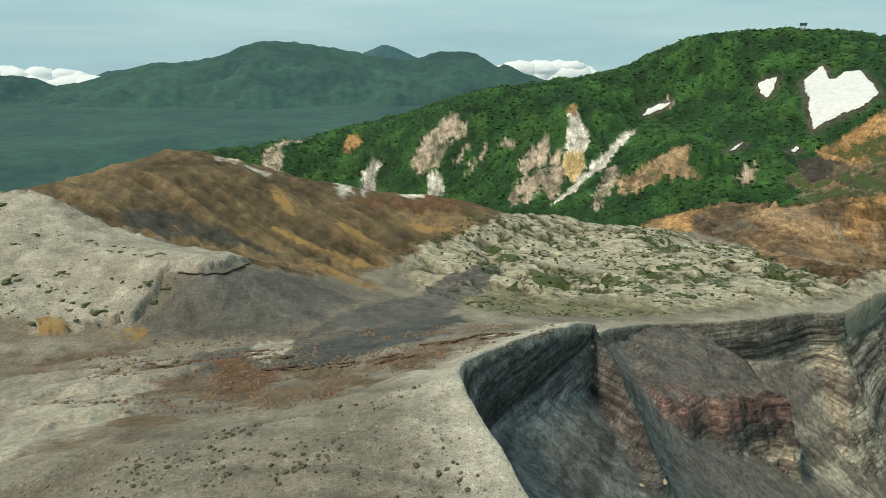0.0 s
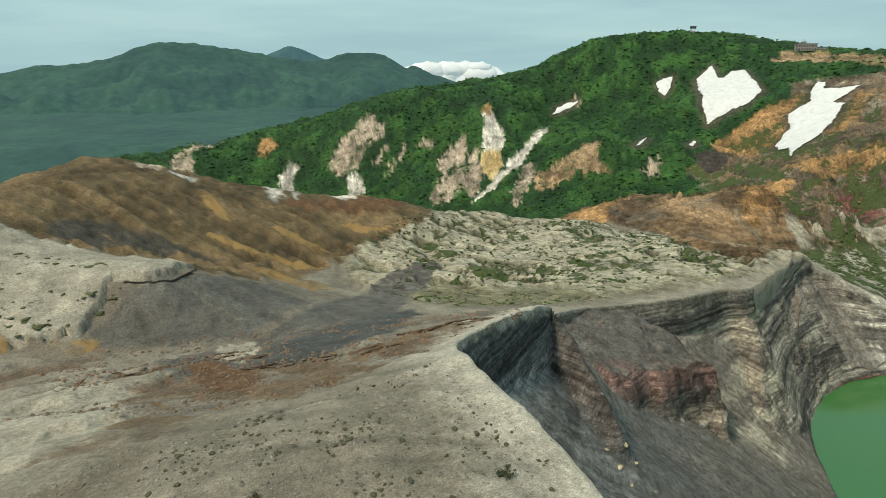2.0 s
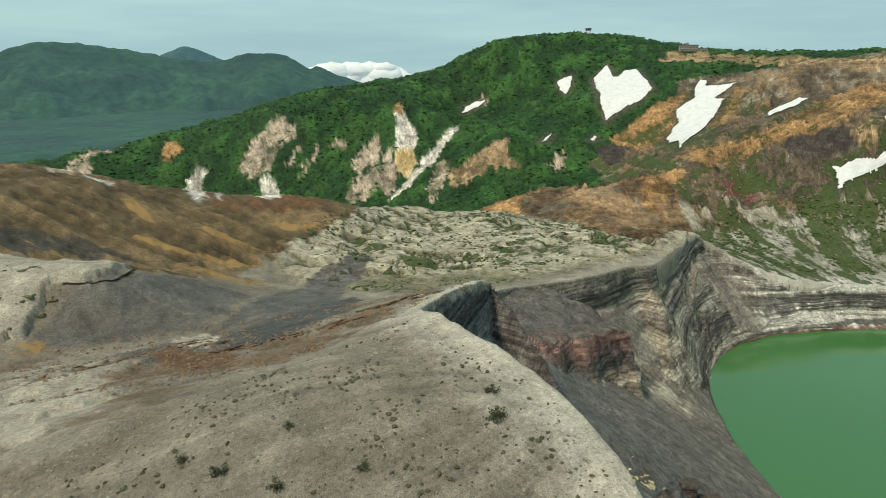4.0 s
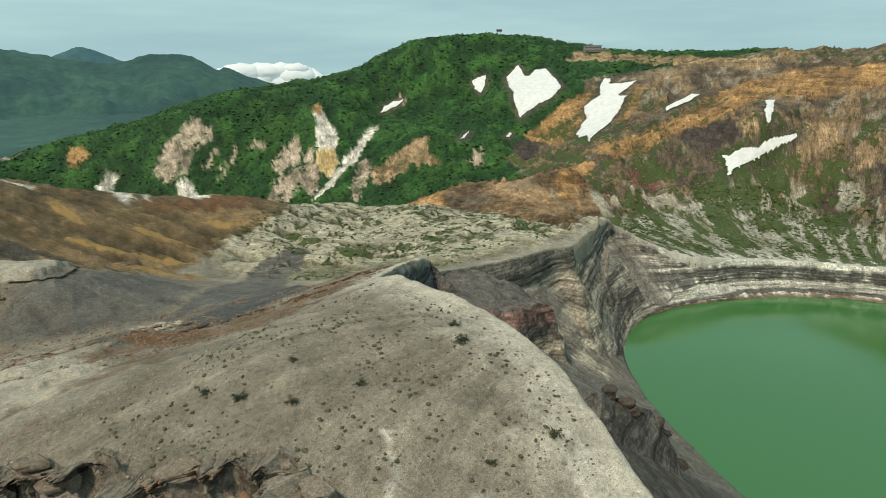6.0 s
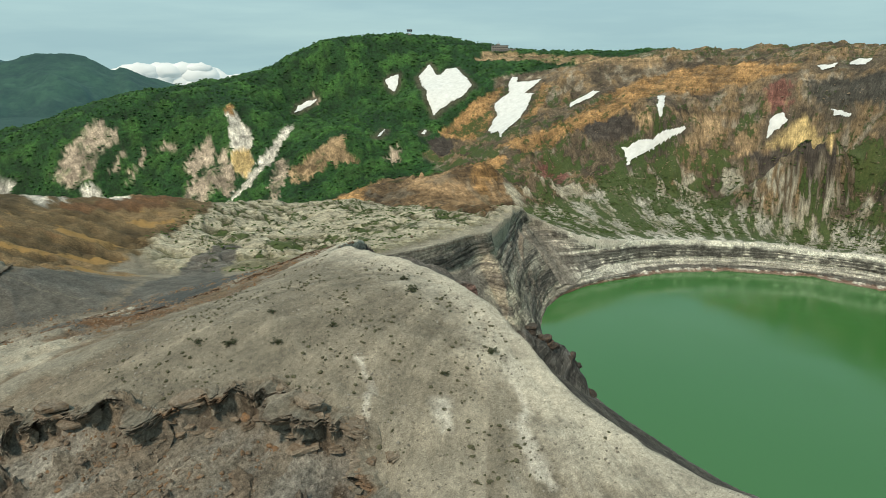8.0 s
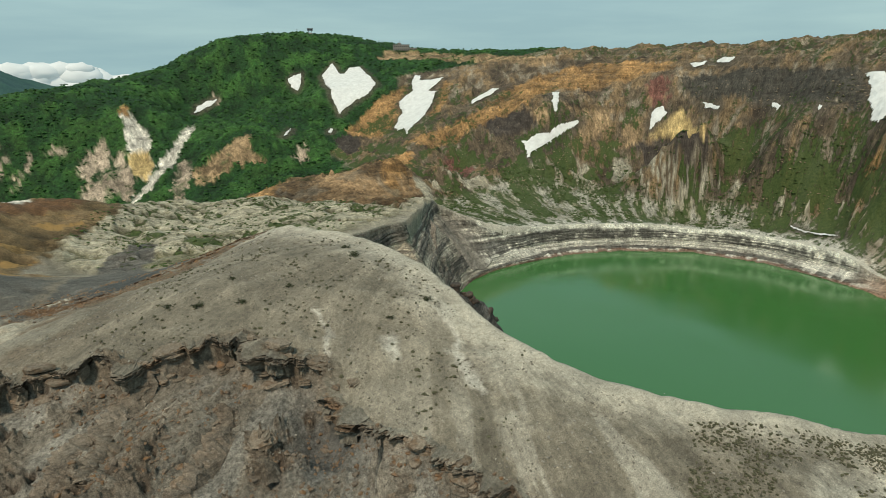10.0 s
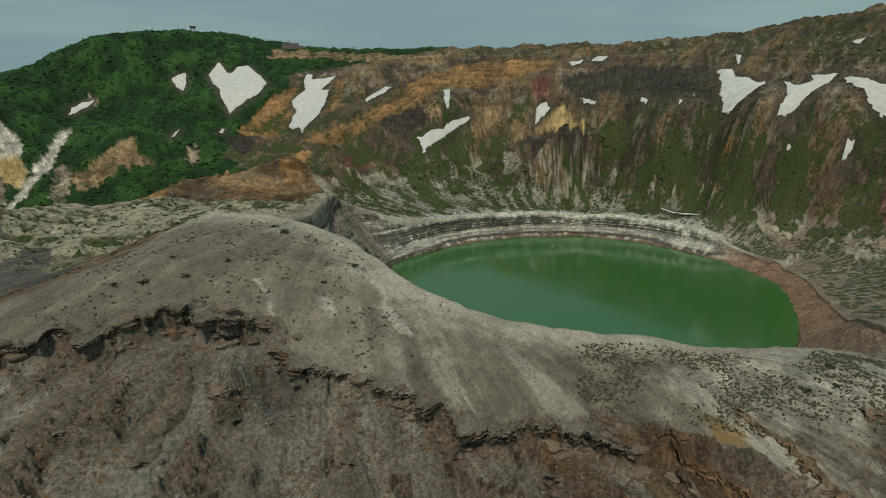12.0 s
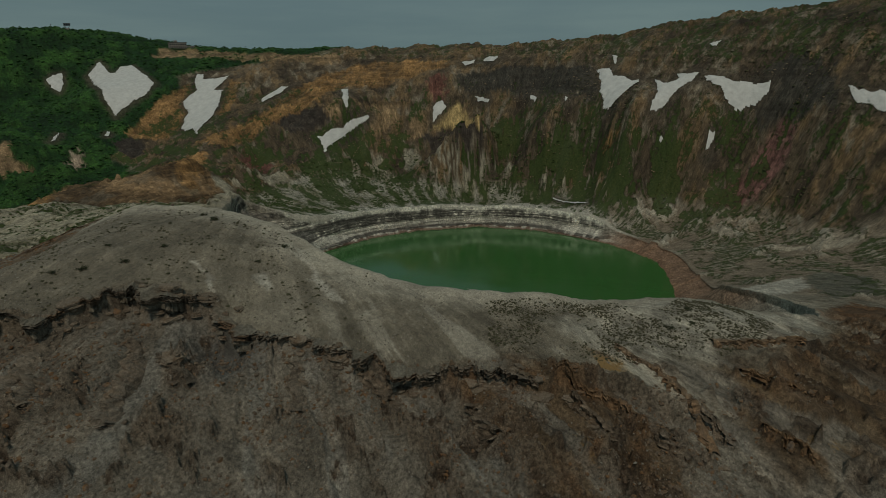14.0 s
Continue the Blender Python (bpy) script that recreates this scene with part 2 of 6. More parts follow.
# ---------------------------------------------------------------- shape of the land
# Lake level is z = 0.  Each landform is a line along which the height is known: x, y, z.
LANDFORMS = {
    "knoll_crest": [(0, 74, 115.5), (3, 52, 117), (8, 35, 115.5), (8, 17, 111.6), (5, 4, 109), (8, -6, 107), (12, -15, 105.4), (16, -27, 105), (29, -38, 102.3), (50, -53, 97.5), (79, -67, 90), (112, -82, 78)],
    "knoll_brink": [(22, 10, 105), (32, -12, 101), (60, -38, 92), (95, -60, 82)],
    "knoll_top": [(-12, 44, 116.2), (-15, 38, 115.8), (-31, 54, 114.5), (-2, 34, 116), (-5, 10, 107.7), (-11, 16, 109.7), (-24, 74, 108.4), (-6, 89, 107.6), (-41, 51, 110.5)],
    "knoll_scarp_top": [(-54, 52, 108), (-47, 40, 108.8), (-43, 36, 108.1), (-29, 28, 109.3), (-16, 8, 105.4), (-15, 1.5, 105.2), (-7, -15, 102.6), (-6, -21, 101.6), (-1, -35, 97.6), (7, -57, 94)],
    "knoll_scarp_foot": [(-57, 33, 103.3), (-43, 23, 104.2), (-29, 5, 100.6), (-24, 6, 102), (-10, -24, 96.3), (-9, -44, 95.2), (-4, -57, 91.9), (17, -67, 90.8), (37, -66, 94.5), (30, -53, 96.2)],
    "knoll_west_slope": [(-55, 12, 99.1), (-47, -3.5, 96.4), (-37, 7, 99.3), (-33, -17, 93.3), (-25, -26, 93), (-14, -38, 91.8), (25, -79, 87.2), (38, -81, 89.2), (50, -79, 93.3), (60, -95, 86.3), (79, -87, 84.5)],
    "west_foot": [(-100, 20, 86), (-85, -30, 76), (-60, -60, 72), (-30, -85, 72), (10, -120, 70), (60, -140, 68), (-150, -50, 60), (-90, -120, 52), (0, -200, 50)],
    "gully_mouth": [(-65, 114, 92.3), (-59, 107, 93.6), (-49, 135, 88.6), (-44, 121, 90.5), (-30, 130, 89.5), (-90, 95, 93), (-120, 110, 88), (-75, 75, 102)],
    "wash": [(-140, 140, 82), (-102, 154, 80.2), (-63, 145, 80.8), (-45, 158, 79), (-26, 149, 85), (-22, 190, 74), (-15, 246, 59.5), (5, 215, 66), (20, 180, 76)],
    "pale_shelf": [(-164, 237, 101.4), (-150, 205, 94), (-115, 199, 90), (-131, 209, 91), (-86, 189, 89.2), (-70, 200, 87.1), (-117, 168, 80.9), (-90, 175, 80.8), (-105, 174, 82.5)],
    "pale_shelf_back": [(-73, 212, 84), (-110, 235, 83), (-60, 240, 72), (-215, 268, 92), (-215, 200, 92), (-200, 140, 86)],
    "brown_hill_crest": [(-330, 360, 58), (-245, 325, 80), (-213, 342, 85), (-195, 376, 87), (-169, 372, 100.5), (-147, 391, 92), (-112, 384, 86), (-72, 390, 75.5), (-28, 382, 72), (4, 361, 71), (64, 378, 56), (-150, 450, 55), (-60, 450, 45)],
    "brown_hill_face": [(-162, 295, 99.5), (-119, 282, 88.4), (-96, 323, 86.4), (-57, 285, 70.7), (-36, 269, 62), (0, 308, 58.4), (-75, 255, 70)],
    "plateau": [(30, 268, 58.5), (64, 259, 55.5), (94, 255, 57), (119, 237, 62), (171, 252, 58), (76, 325, 51), (94, 327, 56), (143, 340, 46), (168, 350, 46), (130, 356, 53), (60, 215, 64)],
    "crater_rim": [(14, 105, 106.2), (32, 132, 97.5), (38, 160, 82), (88, 202, 66), (138, 226, 60.5), (175, 250, 57), (212, 277, 52.5), (237, 291, 43), (262, 268, 31)],
    "plateau_edge": [(100, 420, 30), (180, 395, 26), (230, 360, 30), (262, 330, 31), (20, 430, 45)],
    "lake_bench": [(310, 262, 23), (355, 236, 21), (405, 200, 20), (435, 155, 20), (445, 110, 20), (440, 65, 19), (328, 362, 24), (379, 328, 26), (436, 290, 27), (470, 220, 27), (480, 150, 28)],
    "beach": [(440, 60, 12), (428, 28, 7), (400, -10, 7), (355, -34, 8), (450, -15, 14), (400, -55, 14), (350, -80, 18), (310, -52, 14), (293, -66, 26), (256, -68, 36), (200, -95, 52), (300, -110, 30)],
    "valley": [(134, 741, -8), (-33, 873, -4), (-64, 860, -32), (-115, 902, -39), (-260, 860, -70), (60, 560, -15), (150, 470, 0), (-150, 560, -20), (-400, 600, -60), (-330, 300, 60), (-420, 100, 40)],
    "ochre_rib": [(170, 640, -5), (224, 549, 23), (262, 478, 40), (319, 506, 35), (300, 430, 58), (340, 421, 47), (323, 423, 28), (285, 385, 30), (380, 470, 50), (375, 440, 30)],
    "mountain_foot": [(242, 594, 12), (236, 683, 30), (322, 666, 40), (259, 705, 56.5), (169, 806, 38), (80, 870, 32), (330, 600, 22), (400, 620, 45)],
    "mountain_flank": [(416, 729, 72), (425, 773, 105), (426, 869, 97), (288, 934, 66.5), (172, 876, 89), (-15, 955, 70), (416, 563, 66), (531, 641, 114), (565, 560, 124)],
    "mountain_crest": [(-383, 978, 9), (-283, 1042, 16), (-156, 1089, 41), (0, 1120, 71), (175, 1110, 108), (278, 1068, 137), (321, 1045, 157), (365, 1029, 177), (411, 1022, 188), (480, 1016, 194), (540, 1012, 193), (566, 950, 184), (630, 869, 165)],
    "caldera_crest": [(652, 668, 157), (660, 561, 156), (668, 449, 155), (675, 331, 159), (680, 267, 164), (690, 185, 169), (690, 115, 180), (680, 6, 195), (665, -120, 206), (600, -300, 212)],
    "caldera_ledge": [(600, 470, 125), (590, 330, 128), (585, 240, 130), (570, 140, 132), (560, 60, 135), (560, -40, 140), (540, -150, 150)],
    "caldera_wall": [(478, 386, 95), (476, 381, 70), (485, 242, 92), (500, 218, 95), (505, 160, 90), (497, 67, 108), (520, 0, 101), (520, -90, 112), (440, 470, 80), (500, 520, 95)],
    "caldera_foot": [(430, 367, 50), (455, 330, 32), (500, 250, 32), (505, 200, 33), (485, 92, 36), (485, 25, 27), (465, -30, 22), (475, -70, 26), (515, -31, 60), (440, -130, 34), (420, -200, 60)],
    "beyond": [(760, 1000, 150), (900, 600, 130), (900, 200, 150), (900, -200, 180), (500, 1300, 90), (0, 1350, -20), (-500, 1250, -90), (-700, 800, -90), (-800, 300, -40), (300, -500, 150), (0, -500, 60), (-400, -300, 20), (600, 1150, 150), (450, 1110, 160), (300, 1150, 105), (120, 1180, 75), (-100, 1180, 30), (-350, 1100, -15)],
}
# the edge at which the ground breaks off into the crater, sunwise: x, y and the height of the cliff under it
RIM = [(1.5, 72, 13), (3, 90, 14), (14, 107, 14), (33, 134, 15), (37, 150, 4), (47, 172, 3), (66, 194, 7), (88, 203, 12), (112, 211, 16), (138, 225, 18),
       (152, 228, 16), (176, 247, 14), (211, 278, 15), (226, 289, 10), (239, 287, 6), (256, 268, 12), (285, 259, 16), (315, 255, 18), (350, 240, 18), (384, 214, 18),
       (410, 185, 17), (430, 148, 16), (436, 110, 14), (433, 70, 9), (424, 35, 2), (398, -3, 1), (358, -24, 1), (310, -44, 1), (250, -58, 2), (195, -84, 4)]
RIM += [(140, -95, 4), (112, -82, 5), (80, -66, 6), (52, -51, 2), (33, -38, 2), (20, -27, 2), (13, -13, 2), (8.5, 5, 2), (10, 22, 4), (10, 38, 9), (5.5, 55, 11)]
# the shore of the lake
SHORE = [(141, 81), (148, 127), (160, 173), (181, 212), (212, 238), (240, 247), (270, 248), (300, 243), (335, 232), (370, 208), (396, 180), (415, 145), (422, 110), (419, 75), (408, 42),
         (386, 10), (354, -8), (315, -21), (270, -26), (220, -18), (178, 8), (152, 42)]


def smooth_line(points, step, closed=False):
    """A line through the points, rounded by Catmull-Rom pieces, as an array with even steps."""
    p = np.array(points, float)
    if closed:
        p = np.concatenate([p[-1:], p, p[:2]])
    else:
        p = np.concatenate([2 * p[:1] - p[1:2], p, 2 * p[-1:] - p[-2:-1]])
    t = np.linspace(0, 1, 16, endpoint=False)[:, None]
    pieces = []
    for a, b, c, d in zip(p[:-3], p[1:-2], p[2:-1], p[3:]):
        pieces.append(0.5 * (2 * b + (c - a) * t + (2 * a - 5 * b + 4 * c - d) * t ** 2 + (3 * b - a - 3 * c + d) * t ** 3))
    line = np.concatenate(pieces + [p[-2:-1]])
    run = np.r_[0, np.cumsum(np.hypot(*(np.diff(line[:, :2], axis=0).T)))]
    even = np.linspace(0, run[-1], max(2, int(run[-1] / step)) + 1)
    return np.stack([np.interp(even, run, line[:, k]) for k in range(line.shape[1])], 1)


TABLE = np.random.RandomState(7).rand(1024, 1024).astype(np.float32) * 2 - 1


def value_noise(x, y, seed=0):
    """Smooth noise from -1 to 1 with cells of one metre."""
    i, j = np.floor(x), np.floor(y)
    u, v = (x - i).astype(np.float32), (y - j).astype(np.float32)
    i, j = i.astype(np.int32) + 37 * seed, j.astype(np.int32) + 101 * seed
    u, v = u * u * u * (u * (u * 6 - 15) + 10), v * v * v * (v * (v * 6 - 15) + 10)
    i0, i1, j0, j1 = (i & 1023) << 10, ((i + 1) & 1023) << 10, j & 1023, (j + 1) & 1023
    flat = TABLE.ravel()
    a, b, c, d = flat[i0 + j0], flat[i1 + j0], flat[i0 + j1], flat[i1 + j1]
    a = a + (b - a) * u
    c = c + (d - c) * u
    return a + (c - a) * v


def fbm(x, y, size, octaves=4, seed=0, gain=0.5):
    total, weight = 0, 1.0
    for k in range(octaves):
        total = total + weight * value_noise(x / size + 17.3 * k, y / size - 9.1 * k, seed + k)
        size, weight = size / 2.03, weight * gain
    return total


def ridged(x, y, size, octaves=4, seed=0):
    """Noise with sharp crests, from 0 to about 1."""
    total, weight, whole = 0, 1.0, 0
    for k in range(octaves):
        total = total + weight * (1 - np.abs(value_noise(x / size + 5.7 * k, y / size + 3.3 * k, seed + k)))
        whole += weight
        size, weight = size / 2.1, weight * 0.5
    return total / whole


def step01(a, b, v):
    t = np.clip((v - a) / (b - a), 0, 1)
    return t * t * (3 - 2 * t)


def to_line(x, y, line):
    """The distance to a line of points, how far along it (0 to 1), and the side (1: left of it)."""
    line = np.asarray(line, float)[:, :2]
    shape = np.shape(x)
    px, py = np.ravel(x), np.ravel(y)
    best, along, side = np.full(px.shape, 1e18), np.zeros(px.shape), np.ones(px.shape)
    seg = np.diff(line, axis=0)
    length = np.hypot(seg[:, 0], seg[:, 1])
    start, whole = np.r_[0, np.cumsum(length)], length.sum()
    for k in range(len(seg)):
        dx, dy = px - line[k, 0], py - line[k, 1]
        t = np.clip((dx * seg[k, 0] + dy * seg[k, 1]) / max(length[k] ** 2, 1e-9), 0, 1)
        ex, ey = dx - t * seg[k, 0], dy - t * seg[k, 1]
        dist = ex * ex + ey * ey
        near = dist < best
        best[near] = dist[near]
        along[near] = (start[k] + t[near] * length[k]) / whole
        side[near] = np.where(seg[k, 0] * dy[near] - seg[k, 1] * dx[near] > 0, 1, -1)
    return np.sqrt(best).reshape(shape), along.reshape(shape), side.reshape(shape)


def inside(x, y, ring):
    """Whether places lie inside a closed line."""
    ring = np.asarray(ring, float)[:, :2]
    within = np.zeros(np.shape(x), bool)
    for (ax, ay), (bx, by) in zip(ring, np.roll(ring, -1, axis=0)):
        if ay == by:
            continue
        cross = (ay > y) != (by > y)
        within ^= cross & (x < (bx - ax) * (y - ay) / (by - ay) + ax)
    return within


def signed(x, y, ring):
    """Metres inside (positive) or outside (negative) a closed line."""
    closed = np.concatenate([ring, ring[:1]])
    return to_line(x, y, closed)[0] * np.where(inside(x, y, ring), 1, -1)


class Sheet:
    """A thin elastic sheet that lies on the landforms."""

    def __init__(self, lines, give=0.0):
        p = np.concatenate([np.array(v, float) for v in lines.values()])
        self.xy, n = p[:, :2] / 100, len(p)
        k = self.kernel(self.xy[:, :1], self.xy[:, 1:], self.xy[:, 0], self.xy[:, 1]) + give * np.eye(n)
        q = np.c_[np.ones(n), self.xy]
        a = np.block([[k, q], [q.T, np.zeros((3, 3))]])
        self.w = np.linalg.solve(a, np.r_[p[:, 2], 0, 0, 0])

    @staticmethod
    def kernel(x, y, px, py):
        r2 = (x - px) ** 2 + (y - py) ** 2 + 0.012
        return np.sqrt(r2) * r2 * 0.35 + np.sqrt(r2) * -1.0

    def __call__(self, x, y):
        shape, x, y = np.shape(x), np.ravel(x) / 100, np.ravel(y) / 100
        out = self.w[-3] + self.w[-2] * x + self.w[-1] * y
        for (px, py), w in zip(self.xy, self.w):
            out += w * self.kernel(x, y, px, py)
        return out.reshape(shape)


RIM_FULL = smooth_line(RIM, 1.0, closed=True)[:-1]
RIM_LINE = RIM_FULL[:, :2]
SHORE_LINE = smooth_line(SHORE, 2.0, closed=True)[:-1]
sheet = Sheet(LANDFORMS, 0.02)


def land(x, y):
    """The bare form of the land outside the crater, without its small relief."""
    z = sheet(x, y)
    far = step01(1150, 1900, np.hypot(x - 100, y - 200))
    return z * (1 - far) + far * -90.0

# ---------------------------------------------------------------- the ground
def grid_mesh(name, x, y, z, mat, soil=None, closed=False, layered=None, flow=None, kind=None):
    """A mesh over rows and columns of places, with a colour for each and how plainly its beds show."""
    rows, cols = x.shape
    index = np.arange(rows * cols).reshape(rows, cols)
    if closed:
        index = np.concatenate([index, index[:, :1]], 1)
    faces = np.stack([index[:-1, :-1], index[:-1, 1:], index[1:, 1:], index[1:, :-1]], -1).reshape(-1, 4)
    mesh = bpy.data.meshes.new(name)
    mesh.vertices.add(rows * cols)
    mesh.vertices.foreach_set("co", np.stack([x, y, z], -1).astype(np.float32).ravel())
    mesh.loops.add(faces.size)
    mesh.loops.foreach_set("vertex_index", faces.astype(np.int32).ravel())
    mesh.polygons.add(len(faces))
    mesh.polygons.foreach_set("loop_start", np.arange(0, faces.size, 4, dtype=np.int32))
    mesh.polygons.foreach_set("use_smooth", np.ones(len(faces), bool))
    mesh.update(calc_edges=True)
    if soil is not None:
        layer = mesh.color_attributes.new("soil", "FLOAT_COLOR", "POINT")
        layer.data.foreach_set("color", np.concatenate([soil, np.ones(soil.shape[:-1] + (1,)) * (0 if layered is None else layered[..., None])], -1).astype(np.float32).ravel())
    if flow is not None:
        mesh.attributes.new("flow", "FLOAT_VECTOR", "POINT").data.foreach_set("vector", flow.astype(np.float32).ravel())
    if kind is not None:
        layer = mesh.color_attributes.new("kind", "FLOAT_COLOR", "POINT")
        layer.data.foreach_set("color", np.concatenate([kind, np.ones(kind.shape[:-1] + (1,))], -1).astype(np.float32).ravel())
    mesh.materials.append(mat)
    return new(name, mesh)


def blend(soil, colour, mask):
    m = np.clip(mask, 0, 1)[..., None]
    return soil * (1 - m) + np.asarray(colour) * m


EDGE_X, EDGE_Y = np.arange(-44, 484, 4.0), np.arange(-144, 336, 4.0)
EDGE_MAP = signed(*np.meshgrid(EDGE_X, EDGE_Y, indexing="ij"), RIM_LINE[::4])


def signed_near(x, y):
    """Metres inside the crater's edge: from a coarse map, and exact beside the edge."""
    out = np.full(x.shape, -99.0)
    near = (x > -40) & (x < 476) & (y > -140) & (y < 328)
    px, py = x[near], y[near]
    u, v = (px - EDGE_X[0]) / 4, (py - EDGE_Y[0]) / 4
    i, j = u.astype(int), v.astype(int)
    u, v = u - i, v - j
    rough = (EDGE_MAP[i, j] * (1 - u) + EDGE_MAP[i + 1, j] * u) * (1 - v) + (EDGE_MAP[i, j + 1] * (1 - u) + EDGE_MAP[i + 1, j + 1] * u) * v
    close = np.abs(rough) < 7
    rough[close] = signed(px[close], py[close], RIM_LINE[::3])
    out[near] = rough
    return out

# ---------------------------------------------------------------- kinds of ground, by base colour
SAND, PALE, WHITE = (0.222, 0.196, 0.153), (0.37, 0.332, 0.265), (0.62, 0.58, 0.51)
ASH, SCARP, DIM = (0.125, 0.118, 0.106), (0.228, 0.2, 0.163), (0.075, 0.066, 0.052)
BROWN, RUST, RUSTY, OCHRE = (0.138, 0.099, 0.053), (0.14, 0.079, 0.042), (0.168, 0.121, 0.077), (0.34, 0.22, 0.085)
ORANGE, YELLOW, TAN = (0.29, 0.17, 0.074), (0.56, 0.41, 0.19), (0.36, 0.25, 0.145)
SCAR, RIB, DARK, CRAG = (0.46, 0.37, 0.285), (0.155, 0.102, 0.057), (0.06, 0.05, 0.043), (0.068, 0.062, 0.052)
REDDISH, PINK, GRASS, WOOD = (0.16, 0.075, 0.06), (0.25, 0.13, 0.115), (0.06, 0.078, 0.028), (0.014, 0.05, 0.012)
WALL, BENCH, FOREST = (0.125, 0.095, 0.064), (0.21, 0.2, 0.13), (0.02, 0.05, 0.03)

# ---------------------------------------------------------------- soils: closed lines in plan, each of one kind of ground
PATCHES = []


def patch(colour, edge, *ring):
    PATCHES.append((colour, edge, np.array(ring, float)))


patch(BROWN, 6.0, (-230, 240), (-240, 290), (-230, 330), (-220, 380), (-167, 400), (-116, 395), (-27, 385), (106, 710), (26, 340), (-6, 308), (-36, 267), (-57.8, 215.0), (-70.6, 207.6), (-105, 235), (-131, 231), (-166, 239))
patch(OCHRE, 2.0, (-87, 285), (-76, 282), (-59, 277), (-41, 276), (-26, 278), (-43, 268), (-63, 272), (-78, 278))
patch(OCHRE, 2.0, (-60, 307), (-48, 304), (-34, 298), (-26, 291), (-39, 287), (-53, 296))
patch(OCHRE, 2.0, (-29, 328), (-14, 328), (1, 322), (-14, 320))
patch(OCHRE, 2.0, (-99, 327), (-91, 329), (-79, 304), (-83, 304))
patch(OCHRE, 2.0, (-70, 254), (-33, 252), (-23.5, 241.2), (-34.3, 230.7), (-54.3, 238.7))
patch(RUST, 3.0, (-56, 345), (-16, 373), (12, 371), (-3, 345), (-29, 339), (-50, 338))
patch(DIM, 4.0, (-138, 255), (-120, 270), (-94, 266), (-71, 261), (-99, 253), (-131, 235))
patch(PALE, 3.0, (-187, 238), (-168, 243), (-130, 229), (-102.2, 227.8), (-73.3, 212.5), (-77.2, 190.8), (-91.8, 190.4), (-93.4, 180.7), (-93.4, 168.5), (-111.9, 160.0), (-137.0, 164.3))
patch(ASH, 5.0, (-91.2, 167.2), (-85.1, 187.3), (-69.2, 200.4), (-49.1, 212.2), (-31.2, 201.4), (-45.7, 165.1), (-63.6, 159.8), (-83.3, 160.7))
patch(OCHRE, 2.0, (-100.5, 162.8), (-89.5, 167.3), (-84.0, 158.8), (-92.2, 156.2))
patch(OCHRE, 2.0, (-120.7, 163.9), (-112.4, 166.5), (-107.3, 160.4), (-113.8, 158.0))
patch(ASH, 2.0, (-67.3, 148.1), (-53.8, 151.0), (-42.1, 163.7), (-27.0, 205.4), (-3, 265), (21, 284), (24, 266), (3.9, 228.8), (-6.5, 153.1), (1.1, 136.0), (-14.0, 122.7), (-29.0, 115.1), (-34.6, 112.3), (-45.8, 123.7), (-53.5, 115.9))
patch(PALE, 1.0, (-53.3, 156.3), (-44.7, 159.3), (-38.0, 136.7), (-40.9, 123.7), (-47.5, 129.9))
patch(RUSTY, 3.0, (-79.3, 122.6), (-56.9, 101.7), (-47.0, 117.4), (-33.7, 114.6), (-29.8, 127.3), (-19.2, 101.3), (-9.6, 111.1), (-1.1, 119.1), (9.3, 118.3), (5.2, 104.3), (-5.9, 91.2), (-15.5, 82.7), (-24.6, 80.3), (-33.2, 79.1), (-42.5, 76.1), (-52.2, 74.7))
patch(RUST, 2.0, (-54.0, 128.0), (-46.4, 127.5), (-33.2, 110.3), (-32.6, 95.9), (-39.6, 95.7), (-50.3, 116.7))
patch(PALE, 4.0, (-85.0, 102.1), (-83.0, 112.1), (-81.1, 126.5), (-69.5, 124.6), (-58.1, 105.4), (-52.3, 88.5), (-54.0, 75.3), (-60.1, 66.4))
patch((0.21, 0.172, 0.128), 3.0, (-119.0, 139.4), (-109.2, 146.2), (-101.8, 139.5), (-98.8, 120.2), (-100.9, 116.4))
patch(SCARP, 2.0, (-140, 70), (-66, 48), (-61, 48), (-50, 41), (-45, 36), (-37.5, 33.5), (-29.5, 29.6), (-28, 24), (-21.7, 17.5), (-23, 11.5), (-21.5, 3), (-17.5, -5), (-14, -16), (-10, -25), (-2, -35), (1, -46), (14, -60), (40, -140), (-80, -170), (-200, -60))
patch(RUSTY, 4.0, (-5.8, -30.7), (0.9, -37.1), (7.8, -48.6), (9.1, -57.5), (6.8, -66.9), (-1.3, -78.7), (-18.1, -58.6), (-13.4, -46.4))
patch(RUSTY, 5.0, (24, -64), (44, -82), (72, -95), (126, -101), (210.9, -128.9), (29.3, -113.4), (19.8, -89.6), (24.6, -73.1))
patch(OCHRE, 2.0, (16.8, -50.2), (19.8, -56.7), (17.5, -60.8), (13.5, -53.7))
patch(SCAR, 3.0, (-2, 953), (8, 947), (13, 930), (24, 928), (21, 913), (8, 905), (-6, 906), (-13, 893), (-22, 876), (-34, 871), (-50, 878), (-55, 891), (-60, 912), (-52, 928), (-39, 936), (-22, 941))
patch(WHITE, 3.0, (-34, 373), (-34, 871), (-20, 862), (-11, 849), (-17, 372), (-29, 362))
patch(ORANGE, 3.0, (-182, 1023), (-172, 1015), (-176, 1035), (-149, 1020), (-144, 1005), (-156, 1001), (-163, 980), (-167, 976), (-170, 998))
patch(WHITE, 3.0, (-67, 350), (-137, 946), (-125, 964), (-116, 952), (-107, 945), (-114, 931), (-58, 355), (-63, 341))
patch(WHITE, 3.0, (-54, 348), (-55, 373), (-52, 383), (-51, 350))
